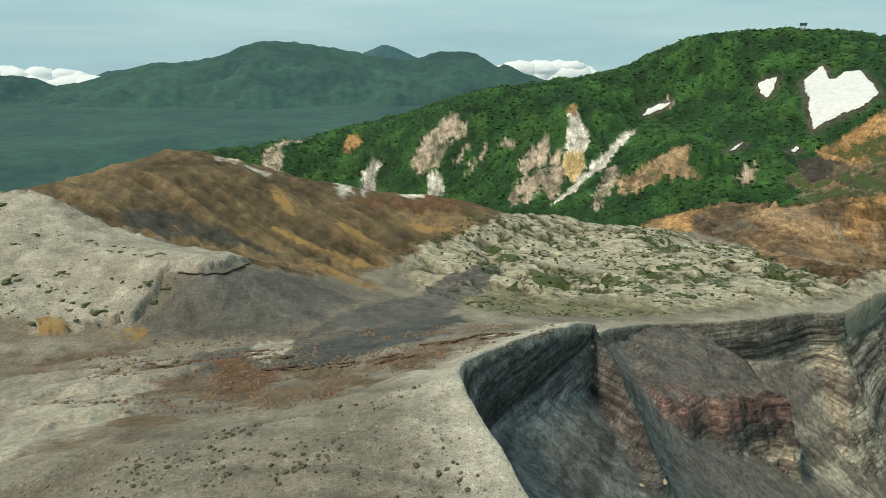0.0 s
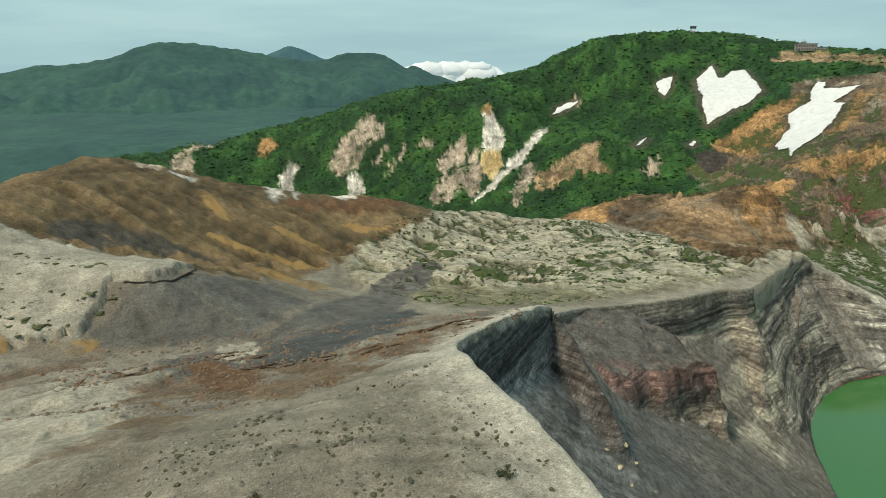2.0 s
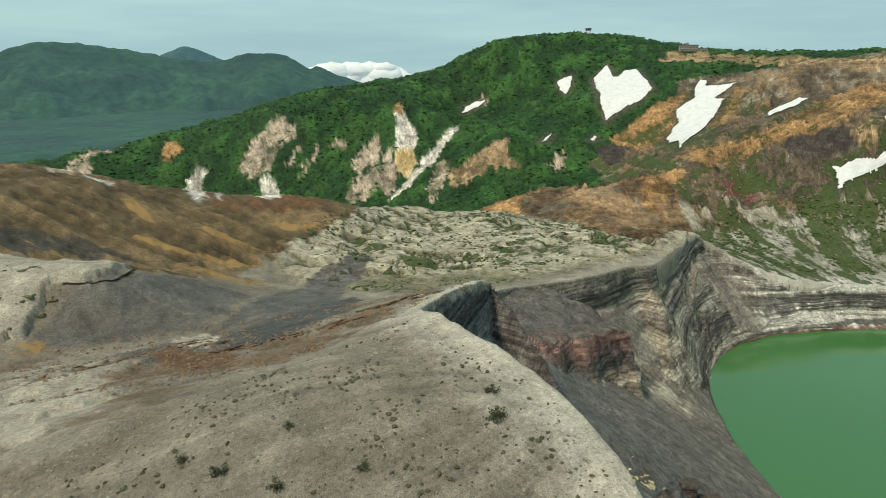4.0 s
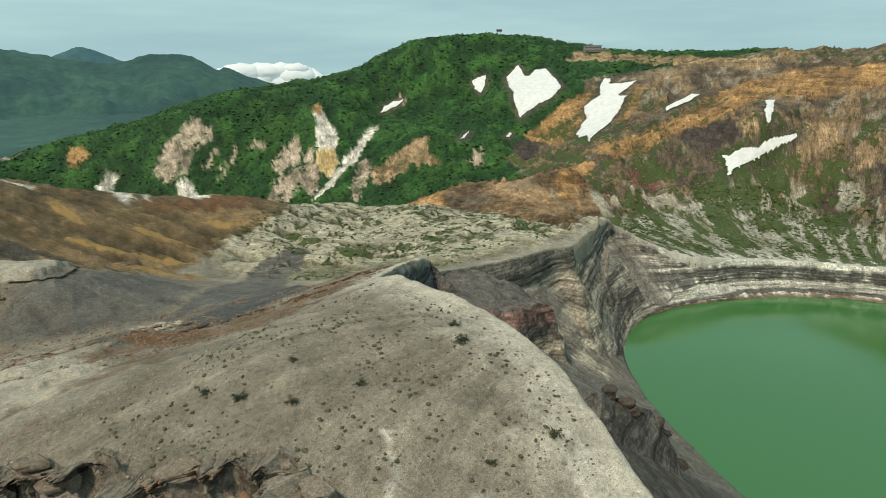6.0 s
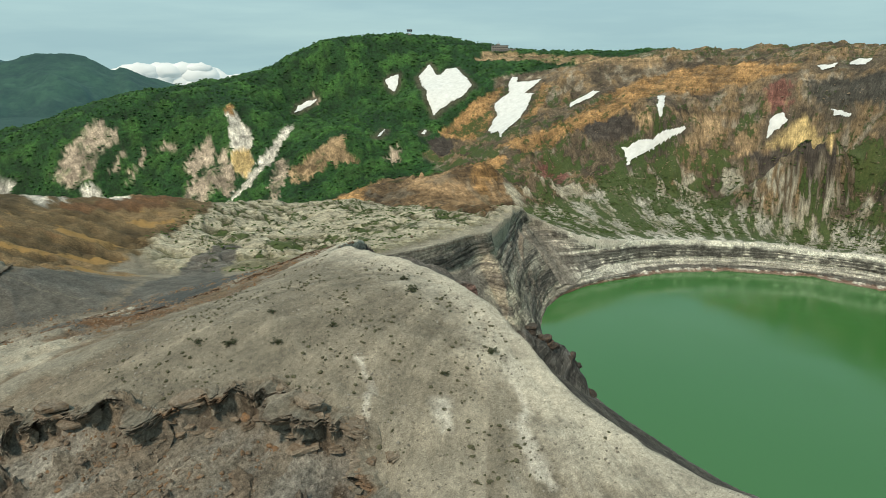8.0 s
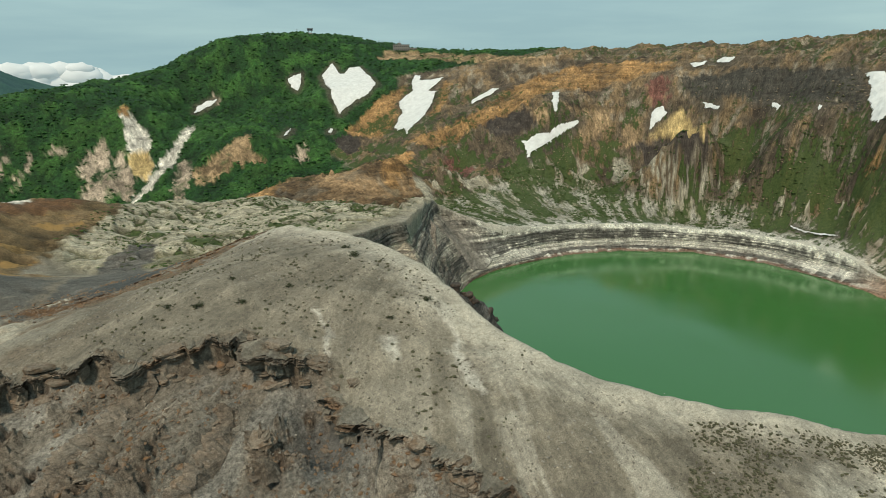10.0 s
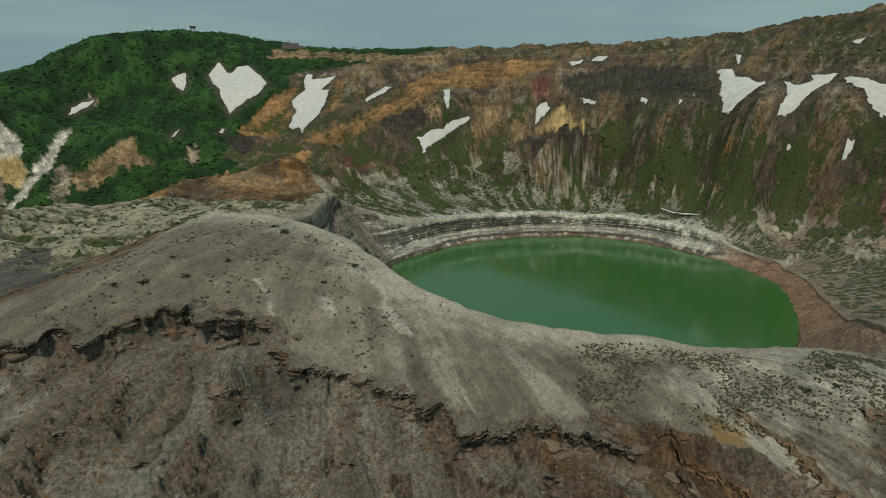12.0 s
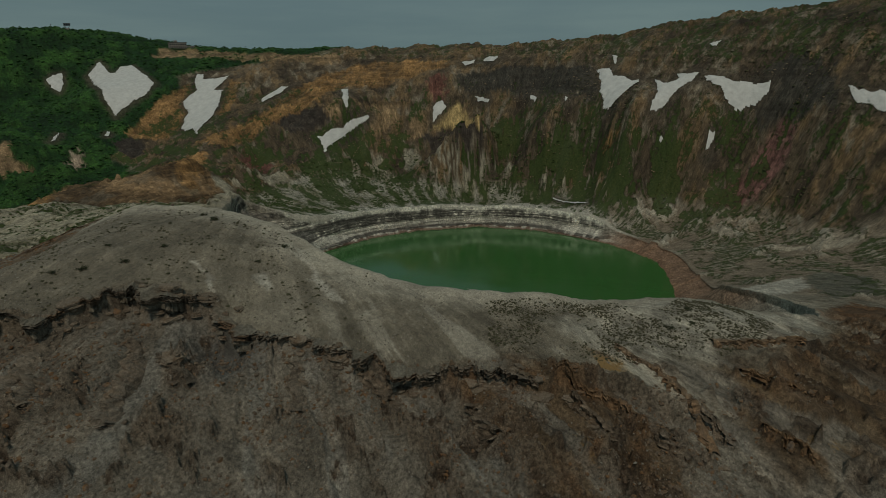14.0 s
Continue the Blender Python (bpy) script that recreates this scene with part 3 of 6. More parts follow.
patch(SCAR, 2.0, (-136, 351), (-305, 994), (-252, 1074), (-242, 1080), (-244, 1055), (-277, 1013), (-126, 366))
patch(WHITE, 3.0, (-120, 357), (-114, 364), (-109, 364), (-105, 349), (-112, 352))
patch(SCAR, 3.0, (2, 873), (15, 889), (24, 899), (22, 887), (10, 874))
patch(SCAR, 3.0, (20, 848), (29, 863), (43, 883), (51, 886), (44, 871), (29, 853))
patch(SCAR, 3.0, (66, 873), (75, 881), (86, 874), (83, 861))
patch(SCAR, 3.0, (87, 822), (95, 843), (111, 848), (127, 851), (131, 829), (120, 814), (106, 819), (96, 805))
patch(SCAR, 5.0, (73, 775), (92, 803), (111, 805), (121, 798), (113, 771), (99, 757), (77, 757))
patch(SCAR, 4.0, (130, 822), (144, 817), (140, 774), (128, 754), (116, 751), (115, 781))
patch(SCAR, 4.0, (158, 693), (178, 733), (195, 757), (197, 737), (192, 713), (174, 689), (159, 672))
patch(WHITE, 2.0, (163, 888), (167, 869), (175, 852), (182, 836), (177, 813), (169, 797), (166, 775), (154, 755), (146, 769), (141, 789), (148, 810), (151, 836), (157, 850), (157, 870))
patch(ORANGE, 2.0, (156, 877), (167, 889), (172, 873), (161, 862))
patch(YELLOW, 2.0, (148, 810), (169, 803), (165, 776), (151, 758), (141, 784))
patch(WHITE, 2.0, (121, 728), (131, 752), (150, 753), (167, 761), (175, 780), (196, 788), (212, 805), (238, 828), (237, 809), (209, 782), (188, 758), (167, 747), (150, 738), (131, 731))
patch(TAN, 3.0, (191, 714), (219, 713), (242, 718), (268, 720), (264, 697), (256, 687), (266, 668), (260, 661), (241, 674), (208, 679), (188, 679))
patch(SCAR, 3.0, (295, 649), (313, 671), (331, 677), (329, 661), (314, 649))
patch(SCAR, 2.0, (306, 947), (319, 959), (321, 944), (330, 937), (316, 933))
patch(TAN, 3.0, (555, 835), (592, 864), (634, 843), (651, 629), (657, 544), (625, 514), (608, 636), (598, 737), (579, 804))
patch(RIB, 2.0, (179, 575), (206, 595), (248, 603), (285, 599), (324, 587), (343, 545), (365, 523), (372, 508), (333, 464), (299, 404), (284, 367), (176, 260), (157, 308), (211, 425), (202, 494))
patch(ORANGE, 3.0, (179, 575), (212, 592), (247, 602), (200, 503), (185, 521))
patch(ORANGE, 3.0, (348, 543), (369, 521), (374, 502), (327, 451), (267, 392), (270, 417))
patch(ORANGE, 2.0, (393, 684), (440, 709), (485, 710), (518, 703), (495, 678), (478, 674), (459, 642), (430, 619), (412, 624), (403, 655))
patch(ORANGE, 2.0, (461, 589), (517, 625), (545, 647), (531, 620), (500, 593), (454, 567))
patch(DARK, 2.0, (368, 672), (396, 676), (394, 645), (371, 612), (356, 621))
patch(ORANGE, 3.0, (391, 541), (424, 516), (462, 496), (554, 517), (594, 482), (614, 406), (629, 336), (611, 325), (581, 382), (526, 425), (485, 433), (455, 450), (417, 468), (388, 485))
patch(DARK, 3.0, (440, 474), (466, 433), (467, 399), (447, 398), (431, 427))
patch(YELLOW, 2.0, (535, 305), (553, 300), (567, 288), (559, 275), (549, 260), (494, 216), (485, 227), (542, 285))
patch(TAN, 3.0, (513, 331), (533, 330), (552, 323), (546, 313), (533, 308), (514, 316))
patch(DARK, 3.0, (526, 310), (540, 284), (492, 217), (491, 212), (472, 237), (518, 301))
patch(REDDISH, 3.0, (373, 457), (393, 466), (403, 444), (380, 410), (345, 406))
patch(REDDISH, 3.0, (556, 317), (589, 341), (596, 326), (565, 305))
patch(CRAG, 4.0, (599, 310), (603, 221), (590, 135), (552, 111), (531, 108), (553, 169), (569, 232), (575, 287))
patch(CRAG, 4.0, (556, -27), (572, -47), (573, -69), (542, -94), (519, -101), (525, -81), (530, -59), (529, -40))
patch(PINK, 3.0, (478, -15), (494, -22), (511, -37), (530, -59), (526, -74), (506, -67), (491, -49), (480, -34))
patch(GRASS, 6.0, (485, 199), (538, 223), (546, 196), (515, 142), (498, 98), (496, 66), (493, 30), (467, 2), (458, 79), (472, 203))
patch(GRASS, 5.0, (390, 386), (430, 358), (487, 342), (506, 296), (436, 249), (375, 324))
patch(GRASS, 6.0, (514, 26), (474, -48), (457, -13), (456, 32), (463, 81))
patch(TAN, 2.0, (482, 91), (484, 76), (478, 70), (475, 80))

patch(TAN, 2.0, (510, 386), (550, 355), (525, 348), (488, 355))
patch(TAN, 2.0, (528, 335), (550, 324), (542, 307), (525, 317))
patch(ORANGE, 3.0, (453, 492), (530, 524), (599, 517), (642, 463), (638, 390), (611, 371), (596, 428), (545, 441), (477, 426), (453, 448), (434, 467))
patch(TAN, 2.0, (466, 407), (508, 406), (504, 385), (475, 381), (459, 393))
patch(GRASS, 4.0, (418, 355), (477, 362), (518, 347), (554, 339), (549, 327), (500, 332), (481, 314), (453, 315), (404, 328))
patch(GRASS, 4.0, (566, 278), (560, 261), (496, 216), (519, 215), (495, 207), (492, 220))

WET, CHALK = (0.082, 0.084, 0.081), (0.47, 0.44, 0.38)
patch(WET, 2.0, (-37, 147), (-21, 166), (4, 195), (4, 180), (-3, 150), (-9, 127), (-22, 117), (-32, 113), (-37, 127))
patch((0.2, 0.18, 0.145), 0.8, (-71.7, 191.5), (-61, 182.6), (-47.2, 174.7), (-47.6, 174.2), (-61, 181.8), (-72, 190.8))
patch(PALE, 1.5, (-69, 84), (-69, 94), (-68, 109), (-61, 111), (-58, 103), (-60, 92), (-61, 82), (-59, 72))
patch(PALE, 1.5, (-54, 95), (-53, 90), (-57, 80), (-57, 68), (-60, 66), (-59, 80))
patch(CHALK, 1.2, (-16.5, 28), (-15.6, 27.6), (-18, 21), (-19.6, 17), (-20, 18), (-17.6, 24))
patch(CHALK, 2.0, (-10.5, 16.5), (-8.2, 16.2), (-8.6, 12.6), (-11, 12))
patch(CHALK, 1.6, (4, 19), (5.5, 15), (-2, 4), (-5.2, -5), (-6.6, -4.6), (-4.4, 4), (1, 12))
patch(CHALK, 3.0, (232, -64), (290, -70), (323, -74), (341, -92), (290, -96), (206, -77))
patch((0.15, 0.145, 0.115), 4.0, (241, -104), (290, -98), (341, -94), (361, -101), (348, -128), (289, -131))
patch(RUST, 3.0, (130, -96), (156, -95), (239, -112), (222, -124), (186, -121), (150, -110))
patch(PALE, 2.0, (452, -20), (458, -28), (440, -45), (436, -38))
patch(PALE, 2.0, (417, -68), (421, -84), (423, -114), (429, -128), (434, -122), (430, -90), (424, -68))
patch((0.37, 0.342, 0.285), 5.0, (18, -42), (50, -55), (80, -69), (112, -84), (150, -94), (120, -96), (76, -90), (46, -78), (26, -62))
patch(ORANGE, 2.0, (503, 94), (493, 72), (490, 79), (494, 90))

SNOW = []
SNOW.append(np.array([(468, 869), (498, 883), (493, 860), (484, 838), (488, 832), (503, 842), (517, 830), (504, 787), (491, 744), (463, 730), (445, 733), (426, 732), (413, 729), (417, 743), (421, 764), (448, 825)], float))
SNOW.append(np.array([(428, 906), (437, 907), (450, 902), (439, 884), (425, 873), (424, 887), (424, 902)], float))
SNOW.append(np.array([(429, 619), (450, 636), (460, 641), (478, 674), (490, 676), (503, 674), (521, 698), (540, 712), (542, 702), (530, 687), (538, 672), (550, 654), (524, 648), (514, 648), (516, 632), (490, 611), (454, 585), (432, 577), (400, 553), (425, 591), (422, 600)], float))
SNOW.append(np.array([(277, 934), (289, 950), (304, 950), (321, 944), (313, 940), (295, 940)], float))
SNOW.append(np.array([(304, 697), (313, 703), (330, 721), (333, 721), (322, 707), (314, 698)], float))
SNOW.append(np.array([(373, 696), (383, 704), (384, 697), (376, 691)], float))
SNOW.append(np.array([(495, 539), (507, 548), (525, 548), (540, 544), (542, 534), (526, 532), (511, 536)], float))
SNOW.append(np.array([(438, 399), (442, 393), (456, 389), (468, 384), (476, 384), (490, 378), (507, 371), (495, 369), (476, 377), (456, 377), (436, 376), (421, 372), (432, 386)], float))
SNOW.append(np.array([(517, 424), (521, 416), (487, 388), (481, 388), (485, 395)], float))
SNOW.append(np.array([(541, 307), (554, 316), (559, 313), (564, 308), (562, 302), (561, 297), (552, 301)], float))
SNOW.append(np.array([(572, 271), (568, 256), (564, 244), (561, 246), (565, 261)], float))
SNOW.append(np.array([(560, 195), (562, 189), (556, 181), (552, 183)], float))
SNOW.append(np.array([(541, 148), (536, 140), (529, 141)], float))
SNOW.append(np.array([(623, 316), (625, 304), (629, 296), (619, 294), (614, 305)], float))
SNOW.append(np.array([(627, 286), (636, 282), (634, 268), (620, 267), (621, 278)], float))
SNOW.append(np.array([(577, 127), (579, 121), (577, 111), (564, 102), (559, 89), (551, 80), (552, 72), (540, 75), (530, 80), (524, 88), (519, 94), (524, 100), (533, 103), (541, 110), (552, 112)], float))
SNOW.append(np.array([(605, 118), (600, 110), (584, 106), (584, 110), (594, 114)], float))
SNOW.append(np.array([(508, 51), (516, 52), (528, 49), (552, 59), (542, 47), (549, 36), (556, 40), (556, 19), (547, 22), (533, 34), (519, 41)], float))
SNOW.append(np.array([(554, 17), (554, -13), (554, -35), (556, -45), (550, -45), (544, -40), (539, -31), (535, -19), (537, -10), (543, -4), (545, 3), (547, 11)], float))
SNOW.append(np.array([(536, -100), (531, -107), (528, -115), (524, -128), (515, -140), (508, -137), (516, -119), (519, -110), (528, -105)], float))
SNOW.append(np.array([(599, 20), (601, 8), (592, 11), (593, 17)], float))
SNOW.append(np.array([(468, 129), (461, 108), (457, 84), (458, 77), (456, 80), (455, 98), (463, 122)], float))
SNOW.append(np.array([(506, -1), (516, -1), (519, -7), (512, -7), (507, -5)], float))
SNOW.append(np.array([(500, 39), (505, 37), (505, 33), (501, 36)], float))

# ---------------------------------------------------------------- relief and colour of the ground
WOODED = np.array([(120, 560), (224, 560), (262, 505), (300, 520), (335, 560), (350, 640), (395, 668), (450, 690), (500, 705), (530, 735), (560, 700), (600, 640), (640, 600),
                   (720, 560), (800, 700), (800, 1200), (-400, 1500), (-900, 1000), (-500, 560), (-150, 480), (20, 450)], float)
PLATEAU = np.array([(20, 200), (60, 208), (140, 232), (215, 282), (250, 300), (265, 335), (225, 375), (120, 400), (60, 395), (20, 350), (-25, 300), (-20, 262)], float)
CLAWS = np.array([(455, 262), (505, 290), (488, 217), (488, 206), (462, 216), (446, 246)], float)
SCREE = np.array([(-94, 189), (-86, 187), (-73, 190), (-54, 225), (-30, 225), (-38, 174), (-46, 165), (-73, 163), (-97, 162)], float)
SCARP_LINE = smooth_line([(-66, 48), (-61, 48), (-50, 41), (-45, 36), (-37.5, 33.5), (-29.5, 29.6), (-28, 24), (-21.7, 17.5), (-23, 11.5), (-21.5, 3), (-17.5, -5), (-14, -16), (-10, -25), (-2, -35), (1, -46)], 1.0)
SCARP_RING = np.concatenate([SCARP_LINE, [(14, -60), (40, -140), (-80, -170), (-200, -60), (-140, 70)]])


def ring_depth(x, y, ring, reach):
    """Metres inside a closed line; far outside it is simply -reach."""
    out = np.full(x.shape, -float(reach))
    (x0, y0), (x1, y1) = ring.min(0) - reach, ring.max(0) + reach
    near = (x > x0) & (x < x1) & (y > y0) & (y < y1)
    if near.any():
        out[near] = signed(x[near], y[near], ring)
    return out


def surface(x, y):
    """Height and colour of the ground, how thickly shrubs cover it, how plainly its beds show, and its kind: green, stony, ochre."""
    z = land(x, y)
    shape = x.shape
    big, mid, fine = fbm(x, y, 22, 4, 21), fbm(x, y, 6, 4, 22), fbm(x, y, 1.8, 3, 23)
    far = step01(330, 480, np.hypot(x, y))
    # the way downhill round the crater, and round the knoll
    turn, out = np.arctan2(y - 110, x - 270), np.hypot(x - 270, y - 110)
    fan, off = np.arctan2(45 - y, 22 - x), np.hypot(x - 22, y - 45)
    thin = fbm(turn * 300 + 2 * mid, out / 4, 4, 3, 39)
    gully = ridged(turn * 300 + 5 * mid, out / 5, 26, 4, 31)
    streak = fbm(turn * 300 + 3 * mid, out / 4.5, 9, 4, 37)
    fan_gully = ridged(fan * 60 + 0.8 * mid, off / 6, 7, 4, 41)
    fan_streak = fbm(fan * 60 + 0.6 * mid, off / 9, 3.0, 4, 43)
    slide = (x * 0.55 + y * 0.83)
    hill_streak = fbm(slide + 1.2 * mid, (x * 0.83 - y * 0.55) / 11, 6, 4, 47)
    wave = fbm((x * 0.35 + y * 0.94) + 3 * big, (x * 0.94 - y * 0.35) / 3.6, 7, 4, 51)
    layer = fbm(z + 2 * big, 0 * z + 4.7, 9, 4, 55)

    wood = step01(-4, 6, ring_depth(x + 8 * big, y + 8 * mid, WOODED, 60))
    plateau = step01(-8, 8, ring_depth(x + 4 * big, y + 4 * mid, PLATEAU, 40))
    caldera = step01(395, 430, x + 14 * big - 0.1 * np.abs(y - 150)) * step01(24, 34, z + 3 * mid) * (1 - wood)
    caldera = np.maximum(caldera, step01(270, 290, x + 6 * big) * step01(365, 385, y + 8 * mid) * (1 - wood))
    bench = step01(235, 262, x + 6 * big) * step01(300, 270, np.abs(y - 120) - 0.3 * (x - 300)) * (1 - caldera) * (1 - wood)
    plain = bench * step01(75, 40, y + 10 * mid)
    bench = bench - plain
    hill = step01(-6, 6, ring_depth(x + 4 * big, y + 4 * mid, PATCHES[0][2], 40))

    soil = np.ones(shape + (3,)) * np.array(SAND)
    soil = soil * (1 + 0.10 * big + 0.10 * mid)[..., None]
    soil = blend(soil, PALE, step01(0.25, 0.85, big + 0.4 * fine) * 0.3)
    # pale fans that run down from the knoll's crest, and lobes of ash west of it
    near = step01(150, 110, off)
    soil = soil * (1 + near * 0.22 * fan_streak)[..., None]
    soil = blend(soil, (0.46, 0.432, 0.37), near * step01(0.25, 0.6, fan_streak + 0.2 * mid) * step01(20, -25, y) * 0.45)
    lobes = step01(-30, -60, x) * step01(170, 140, y) * step01(40, 75, y) * step01(-190, -150, x)
    lobe = fbm(-x * 0.45 + y * 0.9 + 3 * mid, (x * 0.9 + y * 0.45) / 4, 9, 4, 57)
    brown_side = step01(-8, -40, x + 6 * big) * step01(70, 95, y + 6 * big) * step01(250, 225, y)
    soil = blend(soil, (0.205, 0.17, 0.13), brown_side * (0.85 + 0.15 * mid))
    soil = blend(soil, (0.36, 0.326, 0.265), lobes * step01(0.1, 0.4, lobe) * 0.55)
    soil = blend(soil, (0.165, 0.115, 0.078), lobes * step01(0.05, -0.3, lobe + 0.2 * mid) * 0.9)
    # the plateau: rounded flows of pale ash with dark hollows and green between them
    swell = np.abs(fbm((x * 0.35 + y * 0.94) + 3 * big + 1.2 * mid, (x * 0.94 - y * 0.35) / 5.0, 7, 3, 51))
    broad = np.abs(fbm((x * 0.3 + y * 0.95) + 5 * big, (x * 0.95 - y * 0.3) / 2.6, 19, 2, 52))
    swell = swell * (0.55 + 0.9 * step01(0.0, 0.35, broad))
    hump = step01(0.0, 0.34, swell) * (0.25 + 0.75 * step01(222, 262, y + 0.12 * x + 8 * big))
    soil = blend(soil, (0.185, 0.172, 0.108), plateau)
    soil = blend(soil, (0.385, 0.354, 0.27), plateau * step01(0.35, 0.85, hump + 0.15 * fine) * 0.95)
    soil = blend(soil, (0.095, 0.092, 0.06), plateau * step01(0.4, 0.1, hump + 0.12 * fine) * 0.85 * step01(235, 270, y))
    ooze = np.zeros(shape + (3,))
    ooze[..., 0] = plateau * (0.27 + 0.16 * step01(0.5, 0.1, hump) + 0.15 * big + 0.1 * mid - 0.1 * step01(250, 225, y))
    # the lake's bench and the caldera's wall
    soil = blend(soil, BENCH, bench)
    soil = blend(soil, (0.36, 0.34, 0.285), bench * step01(-0.1, 0.4, streak))
    ooze[..., 0] += bench * (0.34 + 0.2 * step01(0.0, -0.35, streak + 0.3 * mid))
    soil = blend(soil, (0.24, 0.198, 0.15), plain)
    soil = blend(soil, (0.33, 0.3, 0.24), plain * step01(0.15, 0.5, big + 0.4 * mid) * 0.85)
    dune = ridged(x * 0.5 + y * 0.87 + 5 * mid, (x * 0.87 - y * 0.5) / 3.5, 24, 3, 35)
    green = plain * step01(-0.3, 0.2, big + 0.5 * mid + 0.1)
    ooze[..., 0] += plain * (0.2 + 0.22 * green)
    dune = plain * step01(0.70, 0.82, dune + 0.08 * big) * step01(-0.3, 0.1, fbm(x, y, 45, 2, 36))
    soil = blend(soil, (0.43, 0.40, 0.33), dune)
    soil = blend(soil, WALL, caldera)
    soil = blend(soil, (0.23, 0.155, 0.085), caldera * step01(0.1, 0.5, 0.7 * streak + 0.4 * mid + 0.4 * big) * 0.8)
    soil = blend(soil, (0.255, 0.22, 0.17), caldera * step01(0.15, 0.4, thin - 0.4 * streak) * step01(-0.4, 0.2, big) * 0.8)
    soil = blend(soil, (0.06, 0.047, 0.036), caldera * step01(-0.2, -0.6, 0.6 * streak + 0.5 * big - 0.3 * mid + 0.2 * thin) * 0.8)
    soil = soil * (1 + caldera * 0.3 * layer * step01(80, 110, z))[..., None]
    ooze[..., 0] += caldera * (0.26 + 0.18 * step01(-0.3, 0.4, 0.5 * mid + 0.7 * big - 0.5 * streak)) * (0.55 + 0.45 * step01(135, 100, z))
    low = caldera * step01(85, 50, z + 8 * mid)
    ooze[..., 0] += low * (0.02 + 0.1 * step01(-0.4, 0.2, 0.5 * mid + 0.6 * big)) * (1 - 0.5 * step01(60, 0, y))
    # pale ribs like teeth along the foot, broad below and pointed above
    tooth = 1 - np.abs(value_noise((turn * 300 + 1.2 * mid) / 11, out / 120, 66)) * 2.0
    foot_y = step01(-60, 10, y) * step01(440, 400, y)
    rib = caldera * foot_y * step01(0.0, 0.16, tooth - (z - 22 + 9 * big) / 32) * step01(-0.2, 0.2, fbm(x, y, 40, 2, 67) + 0.25)
    soil = blend(soil, (0.36, 0.335, 0.26), rib * (0.75 + 0.25 * step01(-0.2, 0.3, mid)))
    claws = step01(-6, 4, ring_depth(x, y, CLAWS, 20)) * step01(0.1, 0.3, fbm(turn * 300 + 1.5 * mid, out / 5, 2.6, 2, 68)) * step01(74, 60, z)
    soil = blend(soil, (0.35, 0.325, 0.255), claws * 0.9)
    bare_ribs = np.maximum(rib, claws)
    ooze[..., 0] *= 1 - 0.75 * bare_ribs
    top = caldera * step01(138, 156, z + 5 * mid)
    ooze[..., 0] += top * 0.18
    soil = blend(soil, WOOD, wood)
    soil = blend(soil, (0.04, 0.105, 0.021), wood * step01(-0.1, 0.7, big + 0.4 * mid) * 0.75)
    soil = blend(soil, (0.012, 0.036, 0.012), wood * step01(0.0, 0.6, -0.6 * mid - 0.5 * big + 0.2 * fine) * 0.75)
    soil = blend(soil, FOREST, step01(1080, 1250, np.hypot(x - 150, y - 100)))

    spots = step01(0.25, 0.55, fbm(x, y, 9, 3, 61))
    scale = np.where(far > 0.5, 1.0, 0.45)
    cover, ribbed = wood.copy(), np.zeros(shape)
    bare = np.zeros(shape)
    for colour, edge, ring in PATCHES:
        reach = 30 if edge > 2.5 else 14
        warp = 2.2 if edge < 2.5 else 4.0
        depth = ring_depth(x + warp * scale * (mid + 0.6 * fine), y + warp * scale * (np.roll(mid, 7, -1) - 0.6 * fine), ring, reach)
        if depth.max() <= -reach:
            continue
        mask = step01(-edge * 0.5, edge * 0.5, depth)
        tone = np.asarray(colour) * (1 + 0.16 * mid + 0.12 * fine)[..., None]
        if colour in (SCAR, WHITE, TAN, YELLOW):
            grain = step01(0.25, 0.75, -streak + 0.4 * mid)
            tone = tone * ((1 - (0.2 if colour == YELLOW else 0.5) * grain) * (1 - 0.3 * step01(0.1, 0.5, thin)))[..., None]
            mask = mask * (1 - 0.55 * spots * (colour in (SCAR, TAN)))
        elif colour in (ORANGE, RIB, PINK, REDDISH):
            tone = tone * (1 + 0.35 * streak + 0.5 * layer * (colour == RIB))[..., None]
            mask = mask * (1 - 0.3 * step01(0.15, 0.6, -streak + 0.5 * mid))
        elif colour == GRASS:
            ooze[..., 0] += 0.1 * mask * step01(-0.5, 0.3, 0.6 * big + mid)
            continue
        elif colour == OCHRE:
            ooze[..., 2] += 0.3 * mask
            mask = mask * 0.35
        elif colour == BROWN:
            tone = tone * (1 + 0.16 * hill_streak + 0.35 * big)[..., None]
            tone = blend(tone, (0.22, 0.15, 0.08), step01(0.3, 0.9, hill_streak + 0.6 * big) * 0.8)
        elif colour in (SCARP, RUSTY):
            tone = tone * (1 + 0.18 * fan_streak)[..., None]
            tone = blend(tone, (0.15, 0.118, 0.086) if colour == SCARP else (0.14, 0.088, 0.052), step01(0.45, 0.95, mid + 0.3 * fan_streak) * (0.75 if colour == RUSTY else 0.3))
            tone = blend(tone, (0.25, 0.238, 0.212), step01(0.2, 0.55, fan_streak - 0.2 * mid) * 0.6)
        soil = blend(soil, tone, mask)
        if colour == RIB:
            ribbed = mask
        if colour in (SCAR, TAN, WHITE):
            ooze[..., 0] += (0.27 if colour != WHITE else 0.1) * mask * wood
        if colour in (YELLOW, DARK, WET, CHALK, BROWN, RIB, PALE):
            ooze[..., 0] *= 1 - (0.85 if colour not in (RIB, PALE) else 0.4) * mask
        if colour in (SCAR, WHITE, TAN, ORANGE, YELLOW, DARK, PINK, RIB, BROWN):
            cover = cover * (1 - mask)
            bare = np.maximum(bare, mask * (colour not in (BROWN,)))
